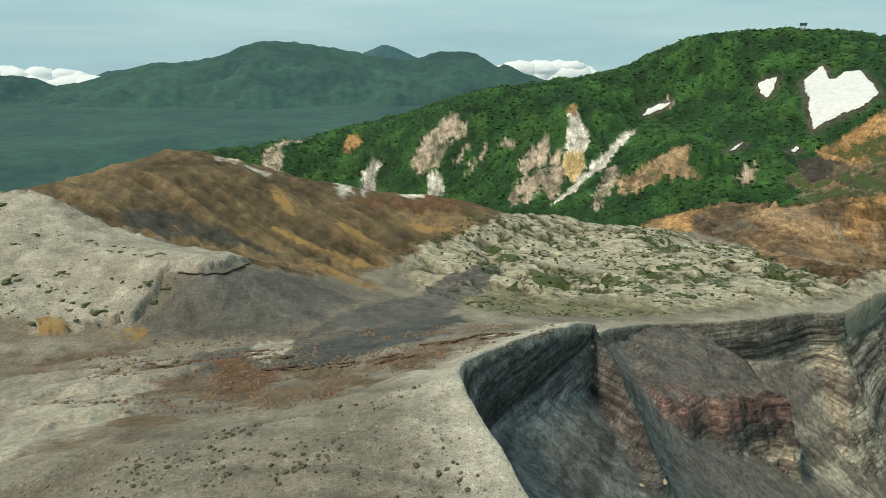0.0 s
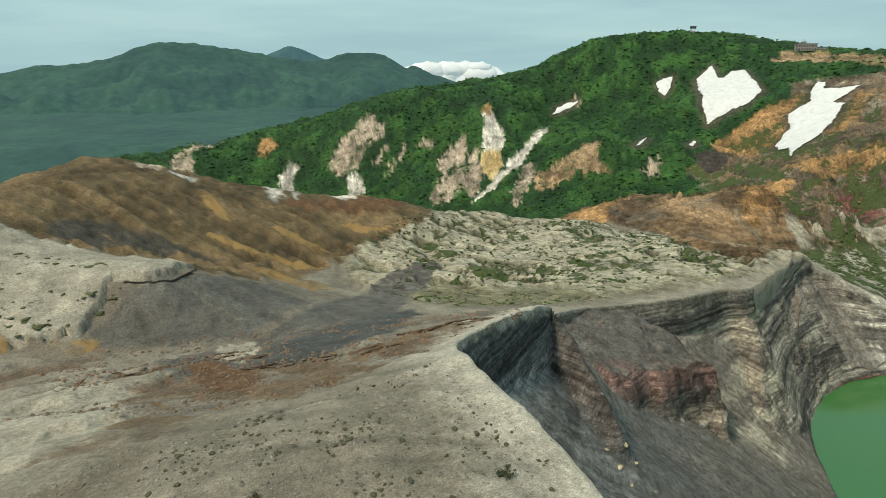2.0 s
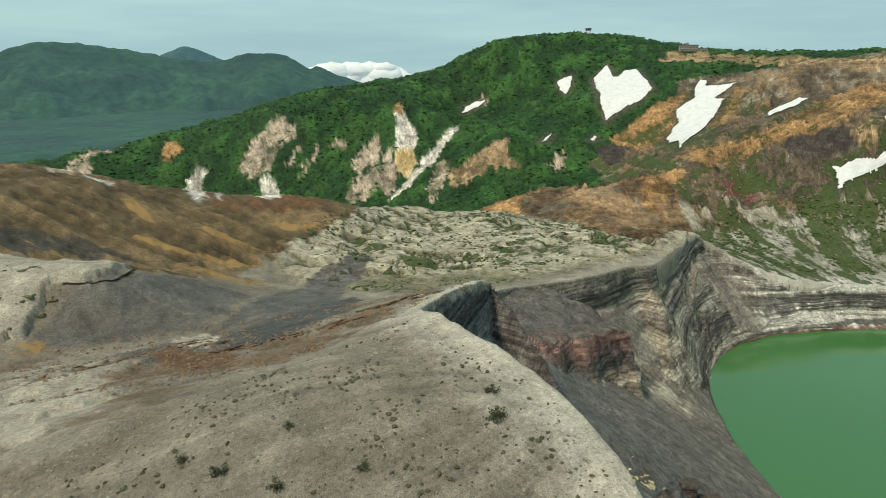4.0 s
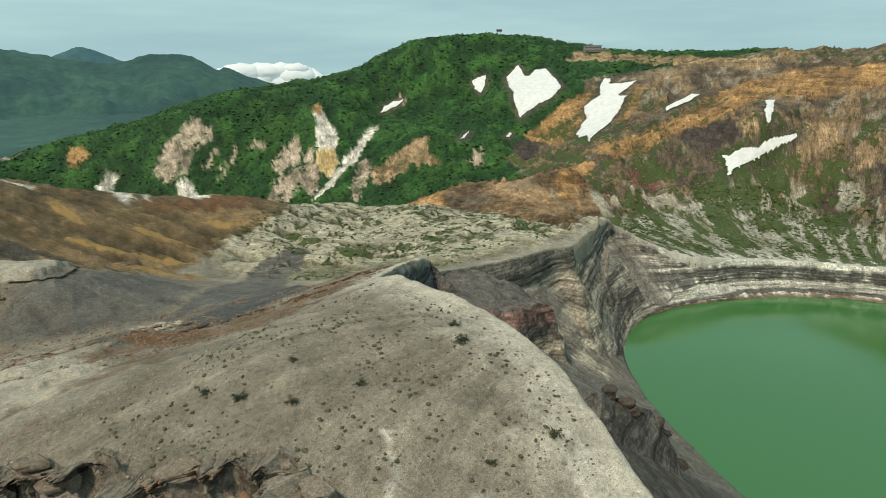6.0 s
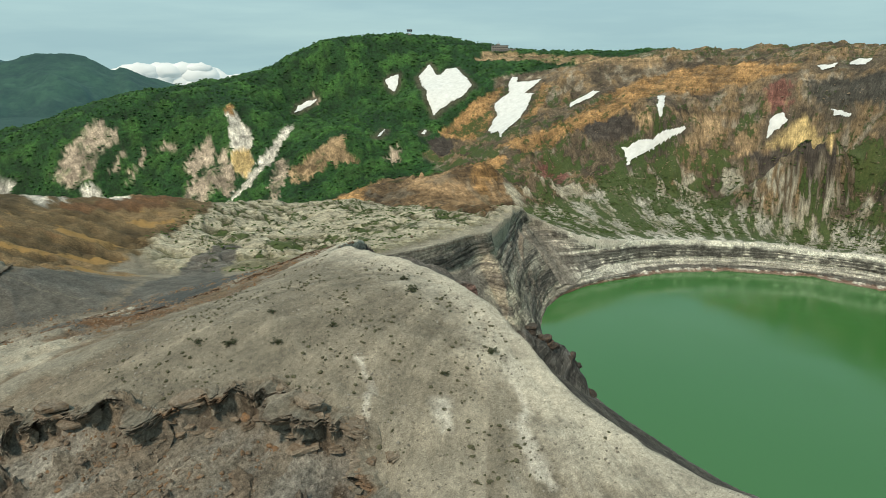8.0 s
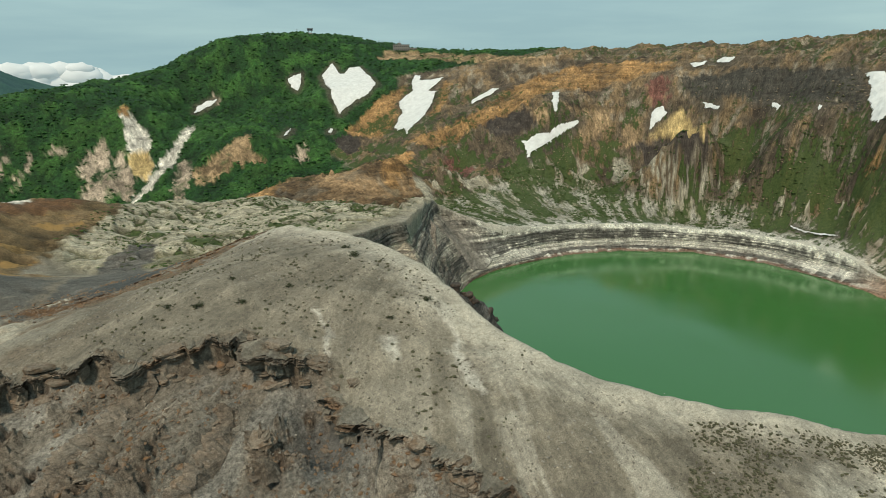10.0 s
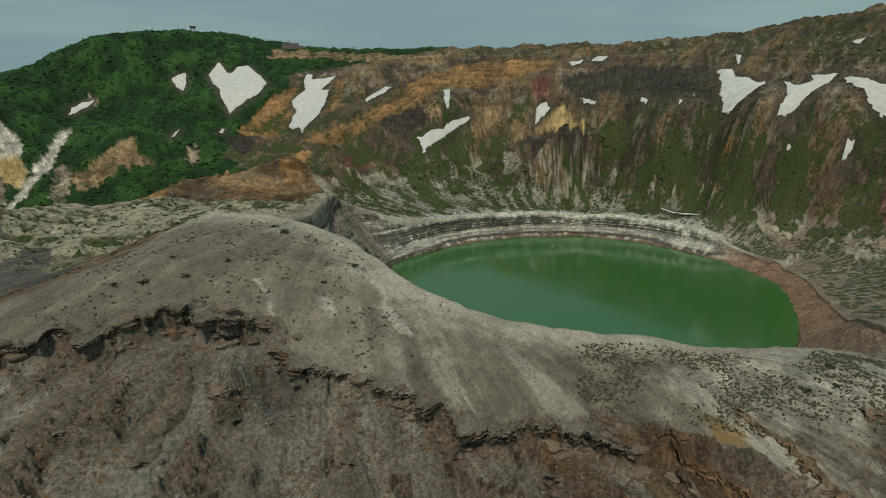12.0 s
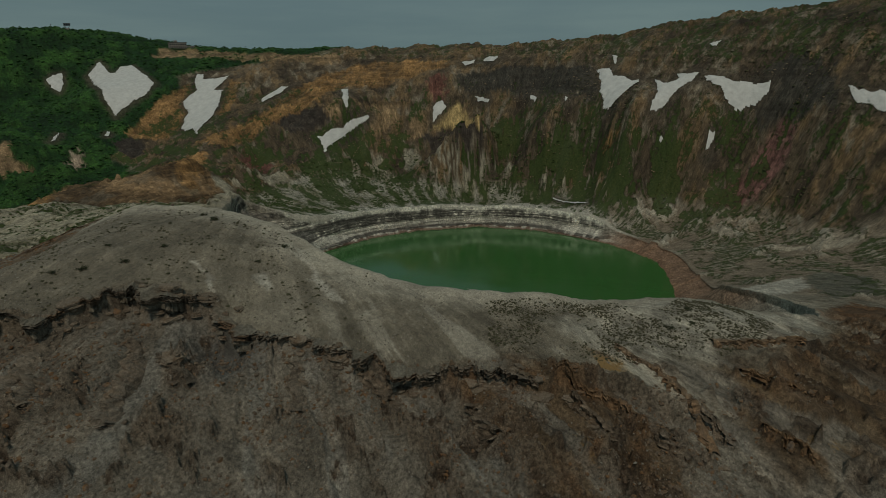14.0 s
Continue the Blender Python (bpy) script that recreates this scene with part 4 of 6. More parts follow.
    for ring in SNOW:
        depth = ring_depth(x + 2 * mid, y + 2 * fine, ring, 14)
        mask = step01(-9, -1, depth)
        cover = cover * (1 - mask)
        soil = blend(soil, (0.085, 0.072, 0.056), mask * 0.8)

    # pale crust along the crater's edge
    edge = signed_near(x, y)
    crust = step01(-13, -1, edge + 2.5 * mid + 1.5 * fine) * (1 - caldera) * step01(285, 200, x) * (1 - 0.6 * step01(40, 60, x))
    soil = blend(soil, (0.52, 0.475, 0.39), crust * (0.62 + 0.3 * step01(45, 30, x)))
    soil = blend(soil, (0.54, 0.515, 0.455), step01(-22, -6, edge + 3 * mid) * bench)

    # relief
    calm = np.ones(shape)
    for ring in SNOW:
        calm = np.minimum(calm, 1 - 0.95 * step01(-20, -2, ring_depth(x, y, ring, 22)))
    z = z + (0.35 + 0.5 * plateau) * mid + 0.12 * fine * (1 - far)
    z = z + plateau * (2.4 * hump + 2.2 * step01(0.0, 0.4, broad) * step01(225, 262, y) + 0.5 * wave)
    z = z + lobes * 0.8 * lobe + 3.5 * dune
    z = z + hill * (1.2 * hill_streak + 0.8 * mid)
    z = z + 2.0 * step01(-0.5, 0.5, ring_depth(x + 1.2 * mid, y + 1.2 * fine, PATCHES[8][2], 14))
    z = z + rib * 7 * np.clip(tooth - (z - 26) / 30, 0, 0.7) + 1.5 * claws
    z = z + (caldera + 0.1 * bench) * calm * (11 * (gully - 0.62) + 1.6 * mid + 2.4 * streak)
    z = z + ribbed * (6 * (ridged(turn * 300 + 4 * mid, out / 5, 22, 4, 95) - 0.62) + 1.2 * mid)
    z = z + bare * wood * (5 * (gully - 0.6) - 1.5)
    z = z + wood * calm * (3.0 * big + 10 * (gully - 0.65) * step01(180, 60, z))
    z = z + cover * (1.6 * mid + 1.2 * fine)
    # rounded buttresses under the lip of the pale shelf
    scree = step01(-6, 3, ring_depth(x, y, SCREE, 20))
    knob = ridged(x + 0.25 * y + 2 * mid, y / 2.6, 11, 3, 88)
    z = z + scree * step01(-60, -78, x) * 4.0 * (knob - 0.62)
    soil = blend(soil, (0.12, 0.108, 0.09), scree * step01(0.75, 0.55, knob) * 0.5)
    soil = blend(soil, (0.26, 0.235, 0.19), scree * step01(-70, -88, x) * step01(0.72, 0.86, knob) * 0.8)
    # the crust on the knoll breaks off along a ragged scarp; under it ash runs between ribs
    depth = ring_depth(x, y, SCARP_RING, 30)
    under = step01(-0.3, 0.5, depth + 0.35 * mid)
    z = z - under * np.clip(2.3 + 2.0 * big + 0.9 * mid, 0.7, 5.0) - 5.5 * under * np.exp(-((x + 26) ** 2 + (y - 11) ** 2) / 26)
    # stumps of layered crust stand out of the ash in lines down the slope
    lump = ridged(fan * 60 + 1.2 * mid, off / 3.5, 5.5, 3, 81) + 0.22 * fbm(x, y, 5, 3, 82)
    crag = step01(0.76, 0.82, lump) * step01(-1.5, 1.0, depth) * step01(-0.5, 0.1, fbm(x, y, 17, 2, 83) + 0.12)
    crag = np.maximum(crag, 0.8 * step01(-2.6, -0.4, depth + 0.8 * mid) * step01(2.0, 0.2, depth) * step01(-0.2, 0.2, big + mid))
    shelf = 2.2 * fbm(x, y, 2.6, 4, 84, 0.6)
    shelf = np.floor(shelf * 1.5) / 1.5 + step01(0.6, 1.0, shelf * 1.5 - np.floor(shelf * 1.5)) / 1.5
    rusty = np.maximum(step01(-5, 3, ring_depth(x, y, PATCHES[19][2], 30)), step01(-5, 3, ring_depth(x, y, PATCHES[20][2], 30)))
    crag = np.maximum(crag, 0.75 * rusty * step01(0.66, 0.74, lump))
    z = z + crag * (1.3 + 0.8 * shelf)
    soil = blend(soil, (0.19, 0.148, 0.11), crag * 0.7)
    soil = blend(soil, (0.19, 0.105, 0.05), crag * rusty * step01(-0.2, 0.4, mid + big) * 0.8)
    # crevice shade put into the colour where the shelves lie low
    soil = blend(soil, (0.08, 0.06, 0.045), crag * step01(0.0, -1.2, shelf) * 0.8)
    soil = blend(soil, (0.115, 0.117, 0.115), under * step01(10, 3, np.hypot(x + 27, y - 9) + 2 * mid) * (1 - crag) * 0.8)
    rubble = step01(-1, 4, depth) + 0.8 * step01(-6, 4, ring_depth(x, y, PATCHES[19][2], 30)) + 0.6 * step01(-6, 4, ring_depth(x, y, PATCHES[20][2], 30))
    rubble = np.clip(rubble, 0, 1)
    z = z + rubble * (3.6 * (fan_gully - 0.65) + 0.6 * mid + 0.3 * np.abs(fine))
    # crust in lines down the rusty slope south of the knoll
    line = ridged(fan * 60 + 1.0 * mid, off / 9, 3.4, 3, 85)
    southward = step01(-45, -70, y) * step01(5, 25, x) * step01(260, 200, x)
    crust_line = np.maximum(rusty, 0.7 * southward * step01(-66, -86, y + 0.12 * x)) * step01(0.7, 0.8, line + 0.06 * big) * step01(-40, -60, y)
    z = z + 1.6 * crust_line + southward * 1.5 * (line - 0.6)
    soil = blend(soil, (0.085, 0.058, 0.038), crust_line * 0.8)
    soil = blend(soil, (0.27, 0.245, 0.2), southward * step01(0.5, 0.38, line) * 0.6)
    ooze[..., 1] = np.clip(0.85 * rubble + crag + 0.35 * caldera + 0.3 * brown_side + 0.6 * hill, 0, 1)
    ooze[..., 2] += 0.13 * hill * step01(-0.6, 0.2, big) + 0.1 * rusty
    layered = np.clip(caldera * step01(85, 115, z) * 0.4 + bare * (1 - wood) * 0.4 + 0.6 * ribbed, 0, 1)
    return z, soil * 0.92, cover, layered, np.clip(ooze, 0, 1)


def ground_height(x, y):
    return surface(np.atleast_1d(np.asarray(x, float)), np.atleast_1d(np.asarray(y, float)))[0]


def downhill(x, y):
    """Coordinates across and down the slope, for rills, and how plain the rills are."""
    fan, off = np.arctan2(45 - y, 22 - x), np.hypot(x - 22, y - 45)
    u, v, plain = fan * 60, off / 6, (0.1 * step01(6, 30, off) + 0.12 * step01(10, -10, y) + 0.35 * step01(-35, -60, y) * step01(0, 20, x)) * step01(85, 60, y)
    hill = inside(x, y, PATCHES[0][2]) & (y > 178)
    u, v, plain = np.where(hill, x * 0.55 + y * 0.83, u), np.where(hill, (x * 0.83 - y * 0.55) / 9, v), np.where(hill, 0.22, plain)
    flat = inside(x, y, PLATEAU)
    u, v, plain = np.where(flat, x * 0.35 + y * 0.94, u), np.where(flat, (x * 0.94 - y * 0.35) / 5, v), np.where(flat, 0.55, plain)
    wall = (x > 262) | (y > 400)
    u, v, plain = np.where(wall, np.arctan2(y - 110, x - 270) * 300, u), np.where(wall, np.hypot(x - 270, y - 110) / 4, v), np.where(wall, 0.6, plain)
    return np.stack([u, v, plain], -1)


def build_ground():
    # a fan of cells that grow with distance; fine over the quarter that the crater fills
    fine = np.arange(-132, 50, 0.16)
    coarse = np.arange(50, 360 - 132, 3.0)
    turn = np.radians(np.r_[fine, coarse])
    r = 20 * 1.006 ** np.arange(0, int(np.log(1500 / 20) / np.log(1.006)))
    r = np.r_[0.2, np.arange(1.0, 20, 1.0), r, np.geomspace(1520, 4900, 30)]
    rr, aa = np.meshgrid(r, turn, indexing="ij")
    x, y = -50 - rr * np.sin(aa), -42 + rr * np.cos(aa)
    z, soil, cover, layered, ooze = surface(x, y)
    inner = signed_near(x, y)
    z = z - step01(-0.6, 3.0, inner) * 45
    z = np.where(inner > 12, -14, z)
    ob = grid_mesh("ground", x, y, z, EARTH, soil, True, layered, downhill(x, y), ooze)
    ob.data.materials.append(SHRUB)
    face = np.concatenate([cover, cover[:, :1]], 1)
    kind = ((face[:-1, :-1] + face[1:, 1:]) > 1.1).astype(np.int32)
    # beyond 1420 m the ground wears the forest material that glows with haze
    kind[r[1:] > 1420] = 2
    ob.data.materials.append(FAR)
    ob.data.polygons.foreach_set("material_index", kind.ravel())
    tagged(ob, "bare volcanic ash slopes with green mountain flanks", "ground", kind="structure")


SPURS = [[(33, 134, 97), (38, 120, 88), (41, 109, 81)], [(211, 277, 42), (206, 262, 40), (203, 248, 36), (192, 236, 28)], [(150, 230, 54), (150, 214, 43), (144, 198, 30), (136, 187, 22), (129, 178, 16)], [(20, 34, 108), (34, 37, 98), (44, 40, 84)]]
SPUR_SLOPE = (2.2, 0.82, 1.05, 1.3)
# banks of harder rock that stand out of the slope: ends of the face, height of its top at both ends, slope of the ledge behind
BANKS = [((56, 149), (107, 175), 66, 54, 0.25), ((114, 184), (132, 190), 30, 25, 0.6)]


def bank(x, y, z, a, b, top_a, top_b, rise, seed):
    """Raises the slope to a bank with a steep face; also tells how high above its foot line each place is, and where it is."""
    a, b = np.array(a, float), np.array(b, float)
    way, length = (b - a) / np.linalg.norm(b - a), np.linalg.norm(b - a)
    s = ((x - a[0]) * way[0] + (y - a[1]) * way[1]) / length
    front = (x - a[0]) * way[1] - (y - a[1]) * way[0] + 2.2 * fbm(x, y, 9, 4, seed, 0.6)
    top = top_a + (top_b - top_a) * s + 1.2 * fbm(x, y, 7, 3, seed + 5)
    ends = step01(-0.1, 0.06, s) * step01(1.1, 0.94, s)
    face = np.where(front < 0, top - rise * front, top - 2.4 * front) - (1 - ends) * 25
    raised = np.maximum(z, np.where(ends > 0.02, face, -99))
    return raised, step01(0.2, 1.2, raised - z), raised - top


def cleft_shade(length, z):
    """Where upright clefts in a face are drawn, by dark colour alone."""
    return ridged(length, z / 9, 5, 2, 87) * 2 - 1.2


def build_crater():
    rim, centre = RIM_LINE, np.array((270.0, 105.0))
    shore = np.concatenate([SHORE_LINE, SHORE_LINE[:1]])
    angle = np.unwrap(np.arctan2(*(shore - centre).T[::-1]))
    turn = np.arctan2(*(rim - centre).T[::-1])
    turn = (turn - angle.min()) % (2 * np.pi) + angle.min()
    order = np.argsort(angle)
    foot = np.stack([np.interp(turn, angle[order], shore[order, k]) for k in (0, 1)], 1)
    run = np.linalg.norm(foot - rim, axis=1)
    way = (foot - rim) / run[:, None]
    top = surface(rim[None, :, 0], rim[None, :, 1])[0][0]
    drop = top + 2.0
    cliff = np.minimum(RIM_FULL[:, 2], drop * 0.88)
    v, w = np.linspace(0, 1, 46)[:, None], np.linspace(0, 1, 125)[:, None]
    lead = np.array([-6.0, -3.5, -1.8, -0.8, -0.2])[:, None]
    out_u = np.concatenate([lead + 0 * run, v * cliff * 0.22, cliff * 0.22 + w[1:] * (run + 5 - cliff * 0.22)])
    # under the knoll the ash slopes away gently before it steepens
    easy = step01(70, 35, rim[:, 0]) * step01(48, 28, rim[:, 1])
    down = np.concatenate([0 * lead + 0 * run, v ** 1.15 * cliff, cliff + (w[1:] ** (0.93 + 0.08 * easy)) * (drop - cliff)])
    x, y = rim[:, 0] + way[:, 0] * out_u, rim[:, 1] + way[:, 1] * out_u
    z = top - down
    length = np.arange(len(rim))[None, :] * 1.0 + 0 * z
    below = np.clip(out_u, 0, None)
    wall = step01(0, 1.5, below)
    z = z - wall * 6 * np.exp(-((x - 66) ** 2 + (y - 140) ** 2) / 400)
    # spurs and banks that stand out from the wall
    spur_near = []
    for line, slope in zip(SPURS, SPUR_SLOPE):
        line = smooth_line(line, 2.0)
        dist, along, side = to_line(x, y, line)
        crest = np.interp(along, np.linspace(0, 1, len(line)), line[:, 2])
        z = np.maximum(z, np.where(wall > 0, crest - 0.2 - slope * dist - 0.02 * dist ** 2 + 1.3 * fbm(x, y, 6, 4, 77), -99))
        spur_near.append(step01(16, 5, dist + 3 * fbm(x, y, 8, 3, 79)) if len(spur_near) else step01(7, 2, dist + 1.5 * fbm(x, y, 8, 3, 79)))
    banks = []
    for n, shape_of in enumerate(BANKS):
        raised, mask, over_top = bank(x, y, z, *shape_of, 140 + n)
        z = np.where(wall > 0.5, raised, z)
        banks.append((mask * wall, over_top))
    z = np.minimum(z, np.maximum((run - out_u) * 1.6 + 0.5, -2.0) + 200 * step01(30, 45, run - out_u))
    # beds of ash: ledges and colour follow the height, gently warped
    big, mid, fine = fbm(length, z * 1.6, 16, 4, 71), fbm(length, z, 4, 4, 72), fbm(length, z * 2, 1.2, 3, 73)
    level = z + 0.04 * length * step01(240, 150, x) + 0.5 * big
    bed = fbm(level, 0 * level + 3.3, 2.6, 4, 74) + 0.25 * mid
    thin = fbm(level, 0 * level + 8.1, 1.5, 2, 75) + 0.2 * fine
    ax, ay, az = (np.gradient(q, axis=0) for q in (x, y, z))
    bx, by, bz = (np.gradient(q, axis=1) for q in (x, y, z))
    nx, ny, nz = ay * bz - az * by, az * bx - ax * bz, ax * by - ay * bx
    steep = step01(0.78, 0.6, np.abs(nz) / (np.sqrt(nx * nx + ny * ny + nz * nz) + 1e-9))
    talus = 1 - steep
    hard = wall * (0.06 + 0.94 * steep)
    push = hard * (0.45 * bed + 0.2 * thin + 0.25 * big + 0.2 * fine) + wall * talus * (0.25 * big + 0.15 * mid)
    fold = ridged(length, z / 8, 11, 3, 78)
    push = push + hard * (0.25 + 0.5 * step01(230, 260, x)) * (fold - 0.6)
    x, y = x - way[:, 0] * push, y - way[:, 1] * push
    z = z + wall * (0.15 * fine + 0.45 * mid * talus) + wall * spur_near[1] * step01(252, 244, y) * (2.2 * mid + 1.2 * big)
    z[:5] = surface(x[:5], y[:5])[0] + np.array([-0.5, 0.12, 0.3, 0.32, 0.28])[:, None]

    east, west = step01(235, 262, x) * step01(20, 60, y), step01(60, 36, x) * step01(150, 128, y) * step01(20, 45, y)
    soil = np.ones(x.shape + (3,)) * np.array((0.15, 0.135, 0.115))
    soil = blend(soil, (0.2, 0.182, 0.152), step01(-0.1, 0.4, bed) * hard)
    soil = blend(soil, (0.07, 0.066, 0.06), step01(-0.05, -0.5, bed + 0.3 * thin) * hard)
    soil = blend(soil, (0.125, 0.113, 0.097), talus * 0.9)
    soil = blend(soil, (0.088, 0.088, 0.086), talus * step01(120, 80, x + 10 * big) * 0.7)
    soil = blend(soil, (0.11, 0.1, 0.088), talus * step01(0.0, 0.5, big) * 0.7)
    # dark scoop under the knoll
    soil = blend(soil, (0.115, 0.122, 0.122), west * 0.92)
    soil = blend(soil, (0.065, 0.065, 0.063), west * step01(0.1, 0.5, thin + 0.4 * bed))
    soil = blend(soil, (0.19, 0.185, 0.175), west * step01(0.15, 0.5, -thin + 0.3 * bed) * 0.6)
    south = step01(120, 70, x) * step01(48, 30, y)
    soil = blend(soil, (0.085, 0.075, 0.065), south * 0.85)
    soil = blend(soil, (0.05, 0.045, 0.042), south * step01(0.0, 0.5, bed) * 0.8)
    # streaks of sliding ash in the scoop, and the brown side of its fin
    slide = fbm(length + 1.5 * big, below / 14, 2.2, 4, 86)
    soil = blend(soil, (0.085, 0.075, 0.066), west * step01(0.1, 0.4, slide) * step01(95, 80, z) * 0.7)
    soil = blend(soil, (0.17, 0.165, 0.155), west * step01(0.15, 0.4, -slide) * step01(95, 80, z) * 0.5)
    soil = blend(soil, (0.08, 0.068, 0.06), spur_near[0] * step01(96, 88, z) * step01(102, 108, y) * 0.75)
    soil = blend(soil, (0.22, 0.2, 0.165), step01(130, 160, x) * step01(0, -20, y) * step01(330, 300, x) * 0.9)
    # red and pink beds of the bank in the middle, over pale and brown ones
    mask, over_top = banks[0]
    soil = blend(soil, (0.088, 0.079, 0.07), mask * 0.85)
    red = mask * step01(-8, -6, over_top + mid) * step01(1.5, 0.0, over_top + mid) * (0.25 + 0.75 * steep)
    soil = blend(soil, (0.155, 0.095, 0.08), red * 0.9)
    soil = blend(soil, (0.235, 0.145, 0.13), red * step01(-0.05, 0.3, bed))
    # shade of the clefts put into the colour; the face stays uncut
    soil = blend(soil, (0.05, 0.038, 0.034), mask * step01(0.1, 0.5, cleft_shade(length, z)) * steep * step01(-1, -3, over_top) * 0.75)
    soil = blend(soil, (0.25, 0.215, 0.165), mask * step01(-13, -15, over_top) * 0.7)
    mask = spur_near[1] * step01(252, 244, y) * step01(8, 14, z)
    soil = blend(soil, (0.07, 0.066, 0.06), mask * 0.9)
    soil = blend(soil, (0.17, 0.155, 0.13), mask * step01(0.1, 0.4, bed + 0.4 * mid) * 0.8)
    mask = np.maximum(spur_near[2] * step01(57, 48, z), banks[1][0])
    soil = blend(soil, (0.18, 0.16, 0.128), mask * 0.85)
    soil = blend(soil, (0.27, 0.243, 0.19), mask * step01(0.05, 0.4, bed + 0.4 * mid) * 0.9)
    soil = blend(soil, (0.1, 0.088, 0.075), mask * step01(0.0, -0.4, bed + 0.3 * thin) * 0.8)
    # white and grey beds over the far shore
    soil = blend(soil, (0.36, 0.35, 0.31), east * step01(-0.35, 0.25, bed) * 0.95)
    soil = blend(soil, (0.085, 0.083, 0.075), east * step01(0.05, -0.35, bed + 0.35 * thin))
    soil = blend(soil, (0.50, 0.485, 0.43), east * step01(-3, 1, z - top + 2.5 + mid))
    soil = blend(soil, (0.44, 0.42, 0.37), east * step01(125, 95, y) * step01(0.55, 0.75, fold) * 0.85)
    soil = blend(soil, (0.12, 0.115, 0.1), east * step01(125, 95, y) * step01(0.5, 0.3, fold) * 0.6)
    # damp rusty shoreline and the beach
    shore_band = step01(1.7, 0.5, z + 0.5 * mid)
    soil = blend(soil, (0.115, 0.062, 0.042), shore_band * 0.85 * step01(200, 240, x))
    beach = step01(330, 360, x) * step01(70, 40, y) + step01(190, 240, x) * step01(40, 5, y)
    soil = blend(soil, (0.19, 0.115, 0.075), np.clip(beach, 0, 1) * 0.85)
    crust = step01(0.7, 0.15, below + 0.25 * mid) * step01(60, 40, x) + 0.45 * step01(0.5, 0.0, below + 0.3 * mid) * step01(285, 200, x) * step01(40, 60, x)
    soil = blend(soil, (0.45, 0.41, 0.34), crust * 0.7)
    # brown turf plus the undercut's shade, painted as one strip below the rim
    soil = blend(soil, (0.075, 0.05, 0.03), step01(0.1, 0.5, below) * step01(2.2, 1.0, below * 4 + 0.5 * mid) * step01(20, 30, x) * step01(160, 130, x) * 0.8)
    soil = soil * (1.52 * (1 + 0.15 * mid + 0.12 * fine))[..., None]
    flow = np.stack([length, below / 7, 0.3 * talus * wall], -1)
    layers = np.clip(0.9 * hard, 0, 1)
    rim_soil, rim_layers, rim_kind = (surface(x[:6], y[:6])[k] for k in (1, 3, 4))
    rim_kind = rim_kind * np.array((0.0, 1.0, 0.0))
    rim_soil = blend(rim_soil, (0.46, 0.44, 0.38), 0.8 * east[:6])
    tagged(grid_mesh("crater_rim", x[:6], y[:6], z[:6], EARTH, rim_soil, True, rim_layers, 0 * flow[:6], rim_kind), "pale crust along the crater's edge", "cliff edge", kind="structure")
    x, y, z, soil, layers, flow = (q[5:] for q in (x, y, z, soil, layers, flow))
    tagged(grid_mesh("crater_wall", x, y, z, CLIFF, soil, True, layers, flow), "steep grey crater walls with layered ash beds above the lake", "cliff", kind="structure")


build_ground()
build_crater()

# ---------------------------------------------------------------- the lake
WATER, shader, nodes, links = material("lake_water", 0.12)
shader.inputs["Base Color"].default_value = (0.042, 0.145, 0.038, 1)
shader.inputs["Specular IOR Level"].default_value = 0.6
# cat's paws: stretches of rippled water between smooth ones
links.new(ranged(nodes, links, noise_node(nodes, links, 70.0, 4.0, 0.55), 0.4, 0.62, 0.07, 0.17), shader.inputs["Roughness"])
bump(nodes, links, shader, noise_node(nodes, links, 1.5), 0.02)
ring = smooth_line(SHORE, 4.0, closed=True)[:-1]
ring = ring + (ring - ring.mean(0)) * 0.06
bm = bmesh.new()
bm.faces.new([bm.verts.new((px, py, 0)) for px, py in ring])
data = bpy.data.meshes.new("water")
bm.to_mesh(data), bm.free()
data.materials.append(WATER)
tagged(new("water", data), "opaque jade-green crater lake, still surface", "lake", kind="structure")


# ---------------------------------------------------------------- snow left in the hollows
SNOW_WHITE, shader, nodes, links = material("old_snow", 0.6)
shader.inputs["Subsurface Weight"].default_value = 0.0
rgb = nodes.new("ShaderNodeRGB")
rgb.outputs[0].default_value = (0.74, 0.745, 0.74, 1)
dirt = ranged(nodes, links, noise_node(nodes, links, 6.0, 6.0, 0.65), 0.35, 0.75, 1.05, 0.78)
links.new(tinted(nodes, links, rgb.outputs[0], dirt), shader.inputs["Base Color"])
bump(nodes, links, shader, noise_node(nodes, links, 4.0, 7.0, 0.65), 1.4)


